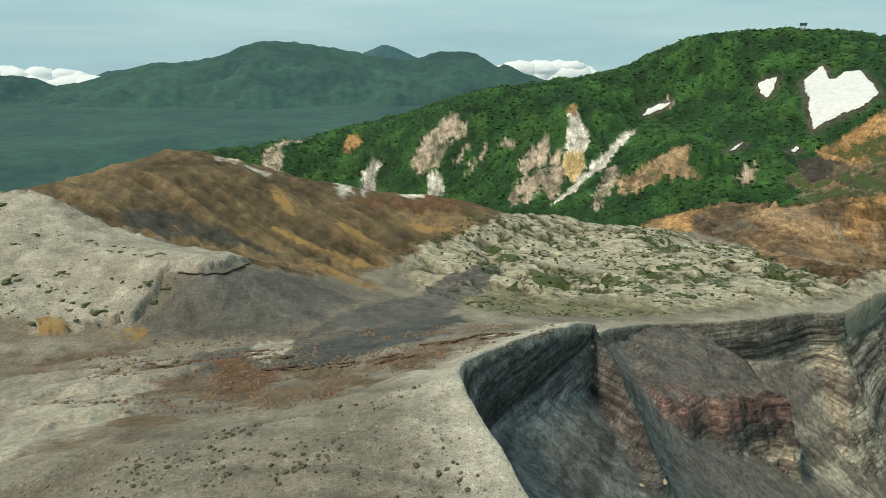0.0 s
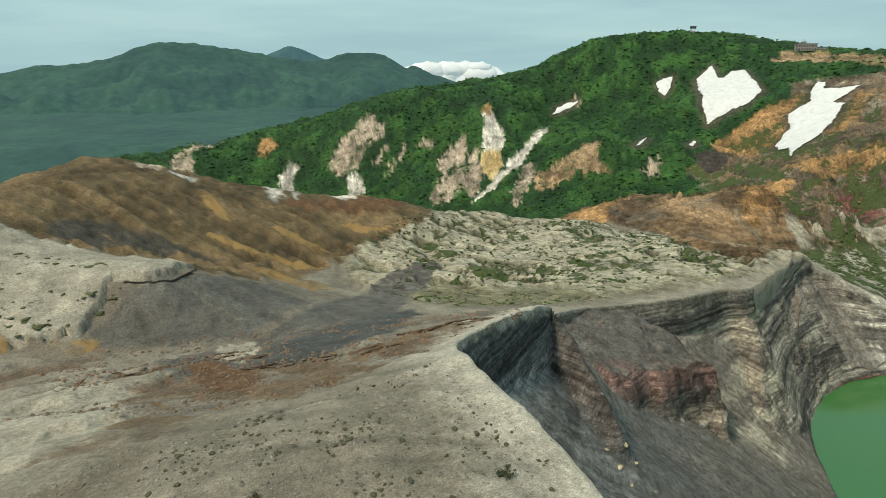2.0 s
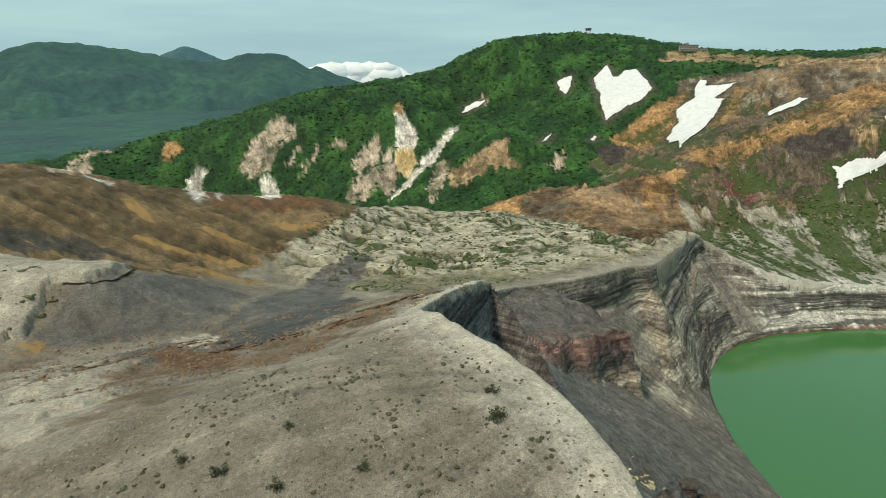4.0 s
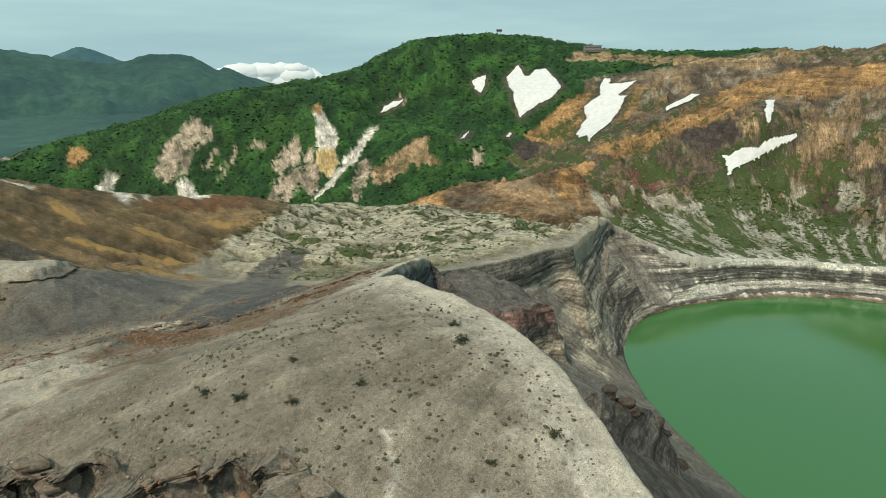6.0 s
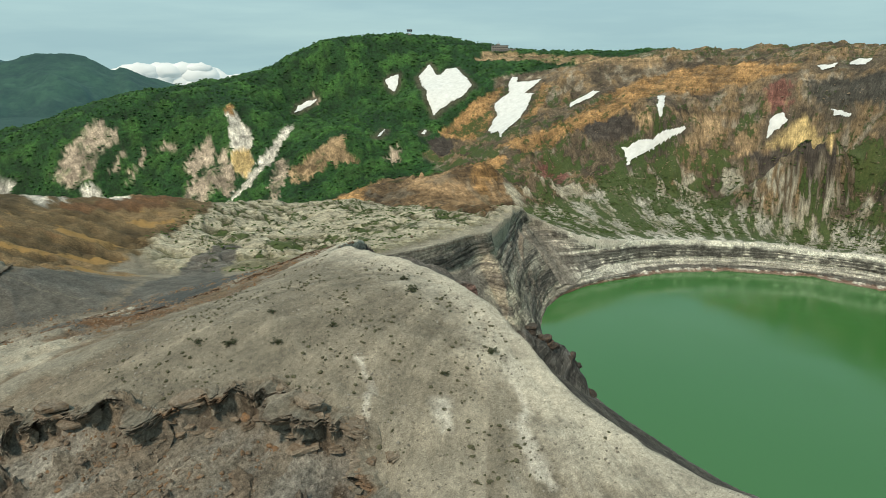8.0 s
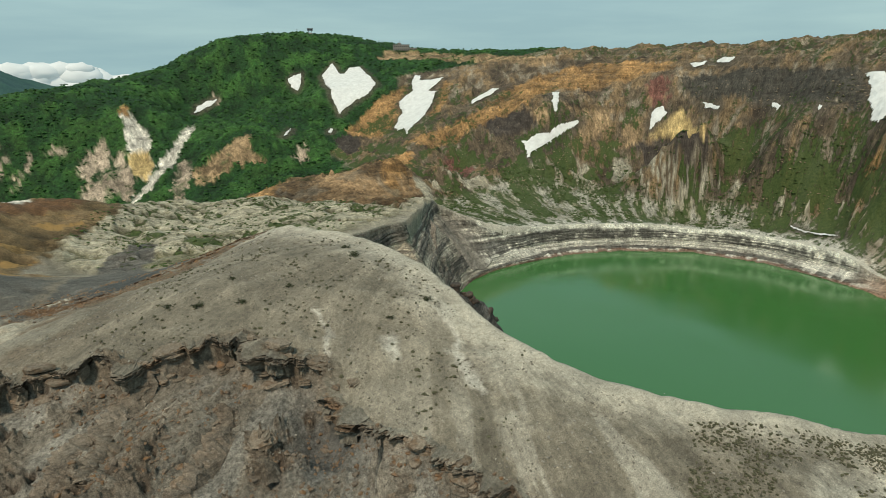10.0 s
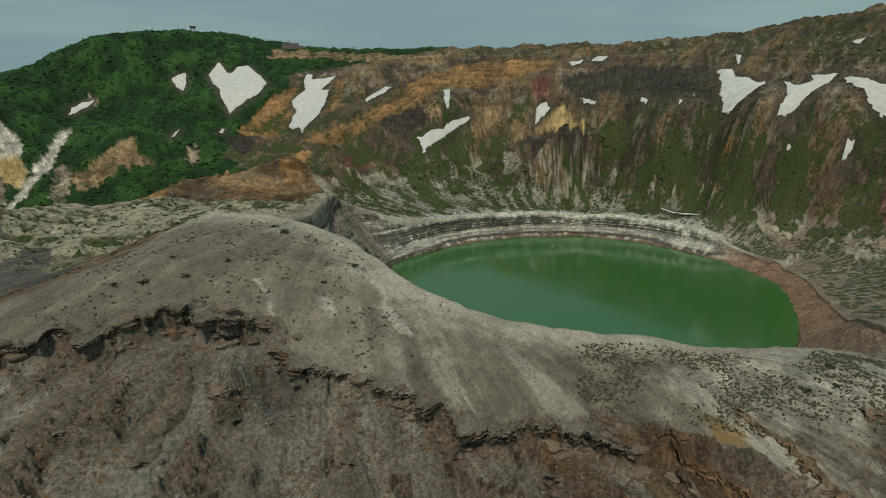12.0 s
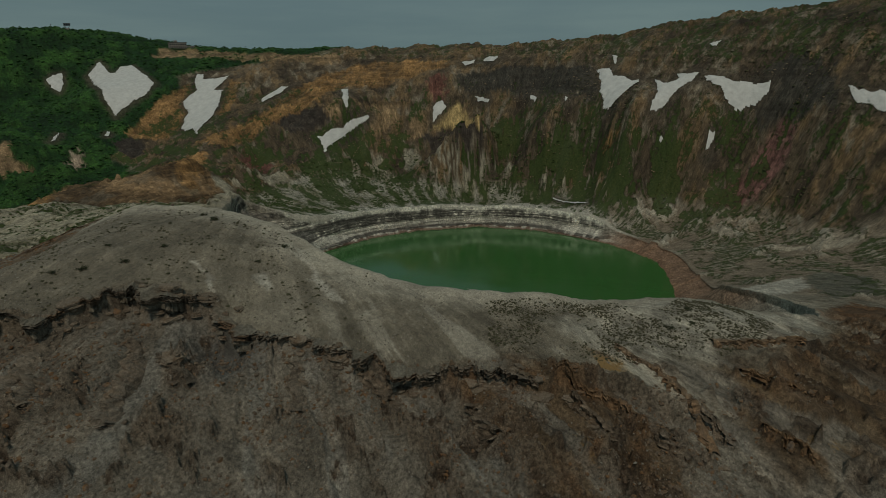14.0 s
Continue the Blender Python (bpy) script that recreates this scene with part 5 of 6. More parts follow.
def build_snow(ring):
    (x0, y0), (x1, y1) = ring.min(0) - 2, ring.max(0) + 2
    step = 0.7 if max(x1 - x0, y1 - y0) < 60 else 1.2
    x, y = np.meshgrid(np.arange(x0, x1, step), np.arange(y0, y1, step))
    depth = signed(x + 1.2 * fbm(x, y, 7, 3, 81), y + 1.2 * fbm(x, y, 7, 3, 82), ring) - 0.8
    z = surface(x, y)[0] + np.clip(depth, -1, 4) * 0.35 + 1.3 + 0.25 * fbm(x, y, 4, 3, 83)
    keep = depth > -0.6
    cells = keep[:-1, :-1] & keep[1:, :-1] & keep[:-1, 1:] & keep[1:, 1:]
    index = np.arange(x.size).reshape(x.shape)
    faces = np.stack([index[:-1, :-1], index[:-1, 1:], index[1:, 1:], index[1:, :-1]], -1)[cells]
    if not len(faces):
        return
    used = np.unique(faces)
    place = np.full(x.size, -1)
    place[used] = np.arange(len(used))
    mesh = bpy.data.meshes.new("snow_patch")
    mesh.from_pydata(np.stack([x, y, z], -1).reshape(-1, 3)[used].tolist(), [], place[faces].tolist())
    mesh.polygons.foreach_set("use_smooth", np.ones(len(faces), bool))
    mesh.materials.append(SNOW_WHITE)
    ob = new("snow_patch", mesh)
    size = max(x1 - x0, y1 - y0)
    label = "large white snowfield melting on the mountain flank" if size > 60 else "small remnant of white snow on dark rock"
    tagged(ob, label, "snow patch", group="snow patches")


for snow_ring in SNOW:
    build_snow(snow_ring)


# ---------------------------------------------------------------- distance: far mountains and clouds
def far_range(name, crest, depth, foot, mat, label):
    """A mountain: from a crest line the slopes fall towards the viewer, cut by valleys."""
    line = smooth_line(crest, 12.0)
    v = np.linspace(-0.25, 1, 70)[:, None]
    dist = np.hypot(line[:, 0], line[:, 1])
    ux, uy = line[:, 0] / dist, line[:, 1] / dist
    x = line[:, 0] - ux * v * depth
    y = line[:, 1] - uy * v * depth
    fall = np.where(v < 0, (v / 0.25) ** 2 * 0.6, np.clip(v, 0, 1) ** 0.8)
    z = line[:, 2] - (line[:, 2] - foot) * fall
    rel = np.clip(np.abs(v) * 4, 0, 1)
    z = z + rel * (150 * (ridged(x, y, 620, 4, 91) - 0.7) + 40 * fbm(x, y, 180, 4, 92)) + 5 * fbm(x, y, 45, 3, 93)
    tagged(grid_mesh(name, x, y, z, mat), label, "mountain", kind="structure")


# the ranges' haze is emitted by their own materials
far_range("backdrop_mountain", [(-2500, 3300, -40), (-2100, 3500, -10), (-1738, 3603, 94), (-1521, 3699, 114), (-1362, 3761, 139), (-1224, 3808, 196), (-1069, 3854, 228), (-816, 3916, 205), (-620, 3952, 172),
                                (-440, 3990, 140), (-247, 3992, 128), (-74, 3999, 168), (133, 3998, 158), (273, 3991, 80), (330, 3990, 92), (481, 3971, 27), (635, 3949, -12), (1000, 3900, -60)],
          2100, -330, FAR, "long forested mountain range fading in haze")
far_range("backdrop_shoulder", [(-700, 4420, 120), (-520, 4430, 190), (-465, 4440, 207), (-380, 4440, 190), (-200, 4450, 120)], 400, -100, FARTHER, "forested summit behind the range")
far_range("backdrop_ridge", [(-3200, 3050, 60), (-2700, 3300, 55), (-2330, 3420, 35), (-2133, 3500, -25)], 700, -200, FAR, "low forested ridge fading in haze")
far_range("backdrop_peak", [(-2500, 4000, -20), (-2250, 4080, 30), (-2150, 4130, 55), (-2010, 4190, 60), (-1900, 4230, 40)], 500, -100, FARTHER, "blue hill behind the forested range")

CLOUD, shader, nodes, links = material("cloud", 1.0)
rgb = nodes.new("ShaderNodeRGB")
rgb.outputs[0].default_value = (0.55, 0.55, 0.55, 1)
links.new(rgb.outputs[0], shader.inputs["Base Color"])
# pale glow added to the puffs to brighten them
shader.inputs["Emission Color"].default_value = (0.55, 0.66, 0.67, 1)
shader.inputs["Emission Strength"].default_value = 0.4


def cloud_bank(x0, x1, y, z, height, seed):
    """A bank of cumulus: many rounded puffs, lower at its ends."""
    dice = random.Random(seed)
    bm = bmesh.new()
    for _ in range(70):
        u = dice.random()
        tall = height * (0.35 + 0.65 * math.sin(math.pi * u)) * dice.uniform(0.4, 1.0)
        size = dice.uniform(50, 110)
        m = Matrix.Translation((x0 + (x1 - x0) * u, y + dice.uniform(-60, 60), z + tall - size * 0.7)) @ Matrix.Diagonal((size * 1.5, size, size * 0.75, 1))
        bmesh.ops.create_icosphere(bm, subdivisions=3, radius=1.0, matrix=m)
    for vert in bm.verts:
        vert.co += Vector((0, 0, 14)) * noise.noise(vert.co / 45) + Vector((6, 0, 5)) * noise.noise(vert.co / 20)
    mesh = bpy.data.meshes.new("cloud_bank")
    bm.to_mesh(mesh), bm.free()
    mesh.polygons.foreach_set("use_smooth", np.ones(len(mesh.polygons), bool))
    mesh.materials.append(CLOUD)
    tagged(new("backdrop_cloud", mesh), "low bank of white cumulus cloud", "cloud", kind="structure")


cloud_bank(150, 1150, 4600, -60, 190, 5)
cloud_bank(-3300, -1900, 3900, -90, 170, 6)


# ---------------------------------------------------------------- helpers for things
def link_mesh(name, bm, mat, smooth=False):
    mesh = bpy.data.meshes.new(name)
    bm.to_mesh(mesh), bm.free()
    mesh.materials.append(mat)
    if smooth:
        mesh.polygons.foreach_set("use_smooth", np.ones(len(mesh.polygons), bool))
    return new(name, mesh)


def part(name, bm, mat, parent, label="", smooth=False):
    ob = link_mesh(name, bm, mat, smooth)
    ob.parent = parent
    return tagged(ob, label) if label else ob


def box(bm, x, y, z, sx, sy, sz):
    """A box whose base centre is x, y, z."""
    bmesh.ops.create_cube(bm, size=1.0, matrix=Matrix.Translation((x, y, z + sz / 2)) @ Matrix.Diagonal((sx, sy, sz, 1)))


def bevelled(bm, width=0.08):
    bmesh.ops.bevel(bm, geom=list(bm.edges), offset=width, segments=1, affect="EDGES")
    return bm


def hull(bm, dice, centre, size, count=16):
    """An angular block: the hull of random points in a squashed ball."""
    points = []
    for _ in range(count):
        v = Vector((dice.gauss(0, 1), dice.gauss(0, 1), dice.gauss(0, 1))).normalized() * dice.uniform(0.75, 1.0)
        points.append(bm.verts.new(Vector(centre) + Vector((v.x * size[0], v.y * size[1], v.z * size[2]))))
    made = bmesh.ops.convex_hull(bm, input=points)
    bmesh.ops.delete(bm, geom=list({g for g in made["geom_interior"] if isinstance(g, bmesh.types.BMVert)}), context="VERTS")


def rock_material(name, colour, stain, share):
    """Broken lava: dull crust with rusty and pale stains."""
    mat, shader, nodes, links = material(name, 0.9)
    mix = nodes.new("ShaderNodeMix")
    mix.data_type = "RGBA"
    mix.inputs[6].default_value, mix.inputs[7].default_value = (*colour, 1), (*stain, 1)
    links.new(ranged(nodes, links, noise_node(nodes, links, 1.6, 5.0, 0.6), 0.62 - share, 0.78 - share, 0, 1), mix.inputs[0])
    f = ranged(nodes, links, noise_node(nodes, links, 0.35, 5.0, 0.65), 0.35, 0.65, 0.65, 1.35)
    info = nodes.new("ShaderNodeObjectInfo")
    g = ranged(nodes, links, info.outputs["Random"], 0, 1, 0.75, 1.25)
    links.new(tinted(nodes, links, tinted(nodes, links, mix.outputs[2], f), g), shader.inputs["Base Color"])
    bump(nodes, links, shader, noise_node(nodes, links, 0.5, 6.0, 0.65), 0.25)
    return mat


LEDGE_ROCK = rock_material("crust_rock", (0.16, 0.132, 0.104), (0.185, 0.10, 0.05), 0.14)
BLOCK = rock_material("crust_block", (0.215, 0.175, 0.135), (0.15, 0.105, 0.07), 0.14)
LAVA = rock_material("rusty_lava", (0.14, 0.112, 0.088), (0.175, 0.1, 0.052), 0.16)
SULPHUR = rock_material("yellow_tuff", (0.46, 0.40, 0.24), (0.26, 0.2, 0.1), 0.12)
PEBBLE = rock_material("loose_stones", (0.17, 0.15, 0.125), (0.36, 0.335, 0.29), 0.16)
DARK_ROCK = rock_material("dark_spur_rock", (0.065, 0.055, 0.047), (0.11, 0.08, 0.06), 0.14)
WALL_ROCK = rock_material("wall_rock", (0.15, 0.115, 0.08), (0.26, 0.2, 0.135), 0.16)
TUFT = plain_material("alpine_tufts", (0.088, 0.085, 0.052), 0.95, 0.3, 0.5, 0.1)
MAT_GREEN = plain_material("green_cushions", (0.06, 0.092, 0.026), 0.95, 0.6, 0.5, 0.15)
MAT_OLIVE = plain_material("olive_cushions", (0.10, 0.108, 0.05), 0.95, 0.6, 0.5, 0.15)
CANOPY = plain_material("shrub_canopy", (0.027, 0.08, 0.018), 0.9, 9.0, 0.4, 0.3)


# ---------------------------------------------------------------- the crust's broken edge on the knoll
def ribbon(name, line, normals, tops, section, seed, mat, jag, rough, flush):
    """A strip of rock swept along a line: section gives metres out from the line and up from its top."""
    rng = np.random.RandomState(seed)
    n, k = len(line), len(section)
    s = np.arange(n) * 0.22 + seed * 37.0
    zero = 0 * s
    out = jag * (0.55 + 0.9 * fbm(s, zero, 3.2, 5, seed, 0.6))
    out = 0.35 * out + 0.65 * np.floor(out / 0.8) * 0.8
    out = np.clip(out, 0, None) * np.sin(np.pi * np.clip((np.arange(n) + 1) / (n + 1), 0, 1)) ** 0.35
    bulk = 0.75 + 0.5 * fbm(s, zero + 9, 5, 3, seed)
    d = np.array([q[0] for q in section])[:, None]
    h = np.array([q[1] for q in section])[:, None]
    wear = rough * fbm(s[None] + 0 * d, 3.1 * np.arange(k)[:, None] + 0 * s, 1.1, 4, seed + 3, 0.65)
    wear = 0.4 * wear + 0.6 * np.round(wear / 0.35) * 0.35
    d2 = np.where(d > -1.0, d + out[None] + wear, d)
    h2 = np.where(h < 0, h * bulk[None], h) + 0.4 * wear
    x, y, z = line[:, 0] + normals[:, 0] * d2, line[:, 1] + normals[:, 1] * d2, tops + h2
    # its back carries the same ash as the slope; the broken face is bare rock
    face = step01(-0.5, 0.15, d + 0.4 * wear) if flush else 0.75 + 0.2 * wear
    ash = surface(x[:3], y[:3])[1].mean(0)[None]
    soil = blend(np.repeat(ash, k, 0), mat * (1 + 0.5 * wear)[..., None], face + 0 * d2)
    ob = grid_mesh(name, x, y, z, CRUST_ROCK, soil, False, np.clip(face + 0 * d2, 0, 1))
    ob.data.polygons.foreach_set("use_smooth", np.zeros(len(ob.data.polygons), bool))
    return ob


CRUST_ROCK = earth_material("crust_face", ((0.15, 0.35), (0.7, 0.3)), ((0.2, 0.1), (0.7, 0.3)), 0.95, None, (0.7,))
CRUST = [(-2.6, -0.25), (-1.7, 0.05), (-0.9, 0.2), (-0.35, 0.3), (0.1, 0.28), (0.3, 0.08), (0.12, -0.2), (0.3, -0.45), (0.05, -0.75), (0.15, -1.05), (-0.25, -1.4), (-0.2, -1.8), (-0.7, -2.3), (-0.9, -3.2), (-0.4, -4.6)]
RIB_SECTION = [(-1.5, -0.8), (-0.95, 0.0), (-0.6, 0.45), (-0.3, 0.62), (0.0, 0.8), (0.3, 0.7), (0.45, 0.35), (0.4, 0.05), (0.6, -0.3), (0.75, -1.2)]


def ribbon_along(name, points, section, seed, mat, jag, rough, back):
    line = smooth_line(points, 0.22)
    way = np.gradient(line, axis=0)
    way /= np.linalg.norm(way, axis=1)[:, None]
    normals = np.stack([way[:, 1], -way[:, 0]], 1)
    at = line - normals * back
    tops = ground_height(at[:, 0], at[:, 1])
    kernel = np.ones(7) / 7
    tops = np.convolve(np.pad(tops, 3, mode="edge"), kernel, mode="valid")
    return ribbon(name, line, normals, tops, section, seed, np.array(mat), jag, rough, back > 0)


def lay(kinds, rows, label, category, group):
    """Copies of several kinds of thing at x, y, turn, sink, tilt, scale."""
    rows = np.array(rows, float)
    heights = ground_height(rows[:, 0], rows[:, 1])
    first = set()
    for n, (x, y, turn, sink, tilt, scale) in enumerate(rows):
        kind = kinds[n % len(kinds)]
        m = pose(x, y, heights[n] - sink * scale, tilt, 0, math.degrees(turn))
        if kind not in first:
            first.add(kind)
            ob = kind
        else:
            ob = copy_thing(kind, m)
        ob.matrix_world = m @ Matrix.Diagonal((scale, scale, scale, 1))
        tagged(ob, label, category, group)


# ribs on the ash slope: x, y of the upper end, length, heading
RIBS = ((-44, 35, 25, 208), (-50, 32, 13, 240), (-36, 22, 15, 223), (-34.5, 16, 10, 258), (-22, -6, 8, 224), (-13.8, -18, 6, 248), (-46, 14, 6, 224), (-9, -36, 9, 240), (3, -52, 10, 250), (9, -64, 9, 255), (-62, 24, 8, 220), (20, -72, 8, 262))


RUSTY_LEDGES = (((5, -47), (7, -54), (10, -62), (8, -70)), ((36, -78), (40, -86), (40, -95)), ((41, -71), (51, -81), (71, -93)),
                ((24, -54), (23, -64), (19, -72), (13, -77)), ((24, -84), (25, -89), (25, -94)))


def rock_slab(seed, mat):
    """Two to four broken plates of crust, one on another."""
    dice = random.Random(seed)
    bm = bmesh.new()
    level = -0.5
    for _ in range(dice.randint(2, 4)):
        thick, cx, cy, size = dice.uniform(0.16, 0.34), dice.uniform(-0.2, 0.2), dice.uniform(-0.2, 0.2), dice.uniform(0.6, 1.0)
        n = dice.randint(8, 11)
        reach = [size * dice.uniform(0.65, 1.1) for _ in range(n)]
        rings = []
        for height, shrink in ((0.0, 0.88), (0.35, 1.0), (0.8, 0.97), (1.0, 0.8)):
            rings.append([bm.verts.new((cx + 1.2 * q * shrink * math.cos(6.283 * k / n) + dice.gauss(0, 0.03), cy + 0.8 * q * shrink * math.sin(6.283 * k / n) + dice.gauss(0, 0.03), level + thick * height + dice.gauss(0, 0.025))) for k, q in enumerate(reach)])
        for low, high in zip(rings, rings[1:]):
            for k in range(n):
                bm.faces.new((low[k], low[(k + 1) % n], high[(k + 1) % n], high[k]))
        bm.faces.new(rings[-1])
        bm.faces.new(rings[0][::-1])
        level += thick * 0.9
    return link_mesh("lava_block", bm, mat)


def build_scarp():
    dice = random.Random(11)
    pieces = np.array_split(np.arange(len(SCARP_LINE)), 15)
    for n, piece in enumerate(pieces):
        stretch = SCARP_LINE[max(piece[0] - 1, 0):piece[-1] + 2]
        ob = ribbon_along("rock_ledge", stretch[::2], [(a, b * (0.6 if n < 5 else 0.85)) for a, b in CRUST], 200 + n, (0.15, 0.102, 0.068) if n % 4 == 3 else (0.165, 0.134, 0.104), 3.0, 0.75, 1.5)
        tagged(ob, "overhanging ledge of layered brown lava crust on the knoll", "rock ledge", "ledges of lava crust")
    kinds = [rock_slab(200 + n, BLOCK if n % 3 else LEDGE_ROCK) for n in range(9)]
    way = np.gradient(SCARP_LINE, axis=0)
    rows = []
    for k in range(0, len(SCARP_LINE)):
        if fbm(np.array([k * 1.0]), np.array([0.5]), 9, 3, 91)[0] < -0.3:
            continue
        across = np.array((way[k, 1], -way[k, 0])) / np.hypot(*way[k])
        for _ in range(1 if dice.random() < 0.6 else 2):
            x, y = SCARP_LINE[k] + across * dice.gauss(0.5, 0.9) + np.array((dice.gauss(0, 0.6), dice.gauss(0, 0.6)))
            rows.append((x, y, math.atan2(way[k, 1], way[k, 0]) + dice.gauss(0, 0.4), 0.1, dice.uniform(-12, 12), min(2.6, 0.95 * math.exp(dice.gauss(0.25, 0.4)))))
    lay(kinds, rows, "layered brown block of lava crust on the broken edge", "rock", "blocks of lava crust")
    rows = []
    for x, y, length, heading in RIBS:
        turn = math.radians(heading)
        for n in range(int(length * 0.85)):
            u = n / (length * 0.85) * length
            rows.append((x + math.cos(turn) * u + dice.gauss(0, 0.9), y + math.sin(turn) * u + dice.gauss(0, 0.9), turn + dice.gauss(0, 0.5), 0.1, dice.uniform(-25, 25), min(2.4, 0.9 * math.exp(dice.gauss(0.2, 0.4)))))
    lay([rock_slab(220 + n, LAVA if n % 7 == 2 else BLOCK) for n in range(7)], rows, "weathered brown lava block sticking out of the ash slope", "rock", "blocks on the ash slope")
    # ribs of the same crust that run down the slope
    for n, (x, y, length, heading) in enumerate(RIBS):
        way = math.radians(heading)
        points = [(x + math.cos(way) * length * u + dice.uniform(-0.8, 0.8), y + math.sin(way) * length * u + dice.uniform(-0.8, 0.8)) for u in (0, 0.25, 0.5, 0.75, 1.0)]
        ob = ribbon_along("rock_rib", points, [(a * 1.5, b * 1.5) for a, b in RIB_SECTION], 240 + n, (0.16, 0.122, 0.09) if n % 3 == 2 else (0.15, 0.12, 0.092), 0.9, 0.8, 0.0)
        tagged(ob, "low weathered rib of brown rock running down the ash slope", "rock rib", "ribs of lava crust")
    # rusty ledges south of the knoll
    for n, points in enumerate(RUSTY_LEDGES):
        ob = ribbon_along("rock_ledge", points, [(a * 1.3, b * 1.2) for a, b in RIB_SECTION], 300 + n, (0.2, 0.12, 0.065), 1.2, 0.6, 0.0)
        tagged(ob, "rust-brown ledge of layered crust on the slope", "rock ledge", "rusty ledges")
        rows = []
        line = smooth_line(points, 1.1)
        for x, y in line:
            rows.append((x + dice.gauss(0, 1.0), y + dice.gauss(0, 1.0), dice.uniform(0, 6.3), 0.15, dice.uniform(-20, 20), min(2.2, 0.75 * math.exp(dice.gauss(0.2, 0.4)))))
        lay([rock_slab(320 + 3 * n + k, LAVA if k else BLOCK) for k in range(3)], rows, "rusty layered lava block on a broken ledge", "rock", "blocks on the rusty ledges")
    ob = ribbon_along("rock_ledge", [(-88, 188.4), (-80, 188.0), (-74, 190.4), (-72, 197), (-71, 206)], [(a * 0.8, b * 0.45) for a, b in CRUST], 262, (0.11, 0.09, 0.07), 0.7, 0.4, 1.2)
    tagged(ob, "thin overhanging lip of pale crust on the shelf", "rock ledge", "crust lips")
    # low steps of rusty crust round the head of the wash
    for n in range(16):
        u = n / 15
        x, y = -66 + 78 * u + dice.uniform(-3, 3), 124 + 7 * math.sin(u * 7) - 16 * u * u + dice.uniform(-6, 6)
        way = dice.uniform(-0.5, 0.4)
        points = [(x + math.cos(way) * 5 * q + dice.uniform(-0.6, 0.6), y + math.sin(way) * 5 * q + dice.uniform(-0.6, 0.6)) for q in (-0.8, -0.3, 0.2, 0.7)]
        ob = ribbon_along("rock_ledge", points, [(a, b * 0.5) for a, b in RIB_SECTION], 270 + n, (0.13, 0.075, 0.045), 0.6, 0.4, 0.0)
        tagged(ob, "low broken step of rust-brown lava beside the wash", "rock ledge", "rusty lava steps")


def boulder(seed, mat, flat=0.75):
    dice = random.Random(seed)
    bm = bmesh.new()
    hull(bm, dice, (0, 0, 0), (0.5, 0.42, 0.5 * flat), 22)
    for _ in range(2):
        hull(bm, dice, (dice.uniform(-0.25, 0.25), dice.uniform(-0.25, 0.25), dice.uniform(-0.1, 0.1)), (0.32, 0.3, 0.28 * flat), 14)
    return link_mesh("boulder", bm, mat)


def build_boulders():
    dice = random.Random(31)
    kinds = [boulder(40 + k, LAVA if k % 2 else LEDGE_ROCK) for k in range(6)]
    rows = []
    for _ in range(190):
        k = dice.randrange(len(SCARP_LINE))
        down = dice.random() ** 1.3 * 42
        x, y = SCARP_LINE[k] + np.array((-0.72, -0.69)) * down + np.array((dice.gauss(0, 2.5), dice.gauss(0, 2.5)))
        rows.append((x, y, dice.uniform(0, 6.3), 0.12, dice.uniform(-20, 20), min(2.6, 0.5 * math.exp(dice.gauss(0.35, 0.5)))))
    for _ in range(70):
        u = dice.random()
        x, y = -70 + 95 * u + dice.gauss(0, 4), 128 - 22 * u + dice.gauss(0, 7)
        rows.append((x, y, dice.uniform(0, 6.3), 0.15, 0, dice.uniform(0.5, 1.8)))
    lay(kinds, rows, "angular rust-brown lava boulder lying in grey ash", "boulder", "boulders on the slope")


build_scarp()
build_boulders()


# ---------------------------------------------------------------- scattered stuff
def blob_field(name, places, sizes, mat, flat, seed, label, category, jag=0.25):
    """Many small lumps as one mesh: a twenty-faced lump each, roughened and squashed."""
    bm = bmesh.new()
    bmesh.ops.create_icosphere(bm, subdivisions=1, radius=1.0)
    base = np.array([v.co[:] for v in bm.verts])
    tri = np.array([[v.index for v in f.verts] for f in bm.faces])
    bm.free()
    rng = np.random.RandomState(seed)
    n = len(places)
    shape = base[None] * (1 + jag * rng.randn(n, len(base), 1))
    spin = rng.rand(n) * 6.28
    c, s = np.cos(spin)[:, None], np.sin(spin)[:, None]
    stretch = 1 + 0.35 * rng.randn(n)[:, None]
    sx, sy = shape[..., 0] * np.clip(stretch, 0.6, 1.8), shape[..., 1]
    size = np.asarray(sizes)[:, None]
    verts = np.stack([(c * sx - s * sy) * size, (s * sx + c * sy) * size, shape[..., 2] * size * flat], -1) + np.asarray(places)[:, None, :]
    faces = (tri[None] + (np.arange(n) * len(base))[:, None, None]).reshape(-1, 3)
    mesh = bpy.data.meshes.new(name)
    mesh.vertices.add(n * len(base))
    mesh.vertices.foreach_set("co", verts.astype(np.float32).ravel())
    mesh.loops.add(faces.size)
    mesh.loops.foreach_set("vertex_index", faces.astype(np.int32).ravel())
    mesh.polygons.add(len(faces))
    mesh.polygons.foreach_set("loop_start", np.arange(0, faces.size, 3, dtype=np.int32))
    mesh.polygons.foreach_set("use_smooth", np.full(len(faces), flat < 0.5))
    mesh.update(calc_edges=True)
    mesh.materials.append(mat)
    return tagged(new(name, mesh), label, category, kind="stuff")


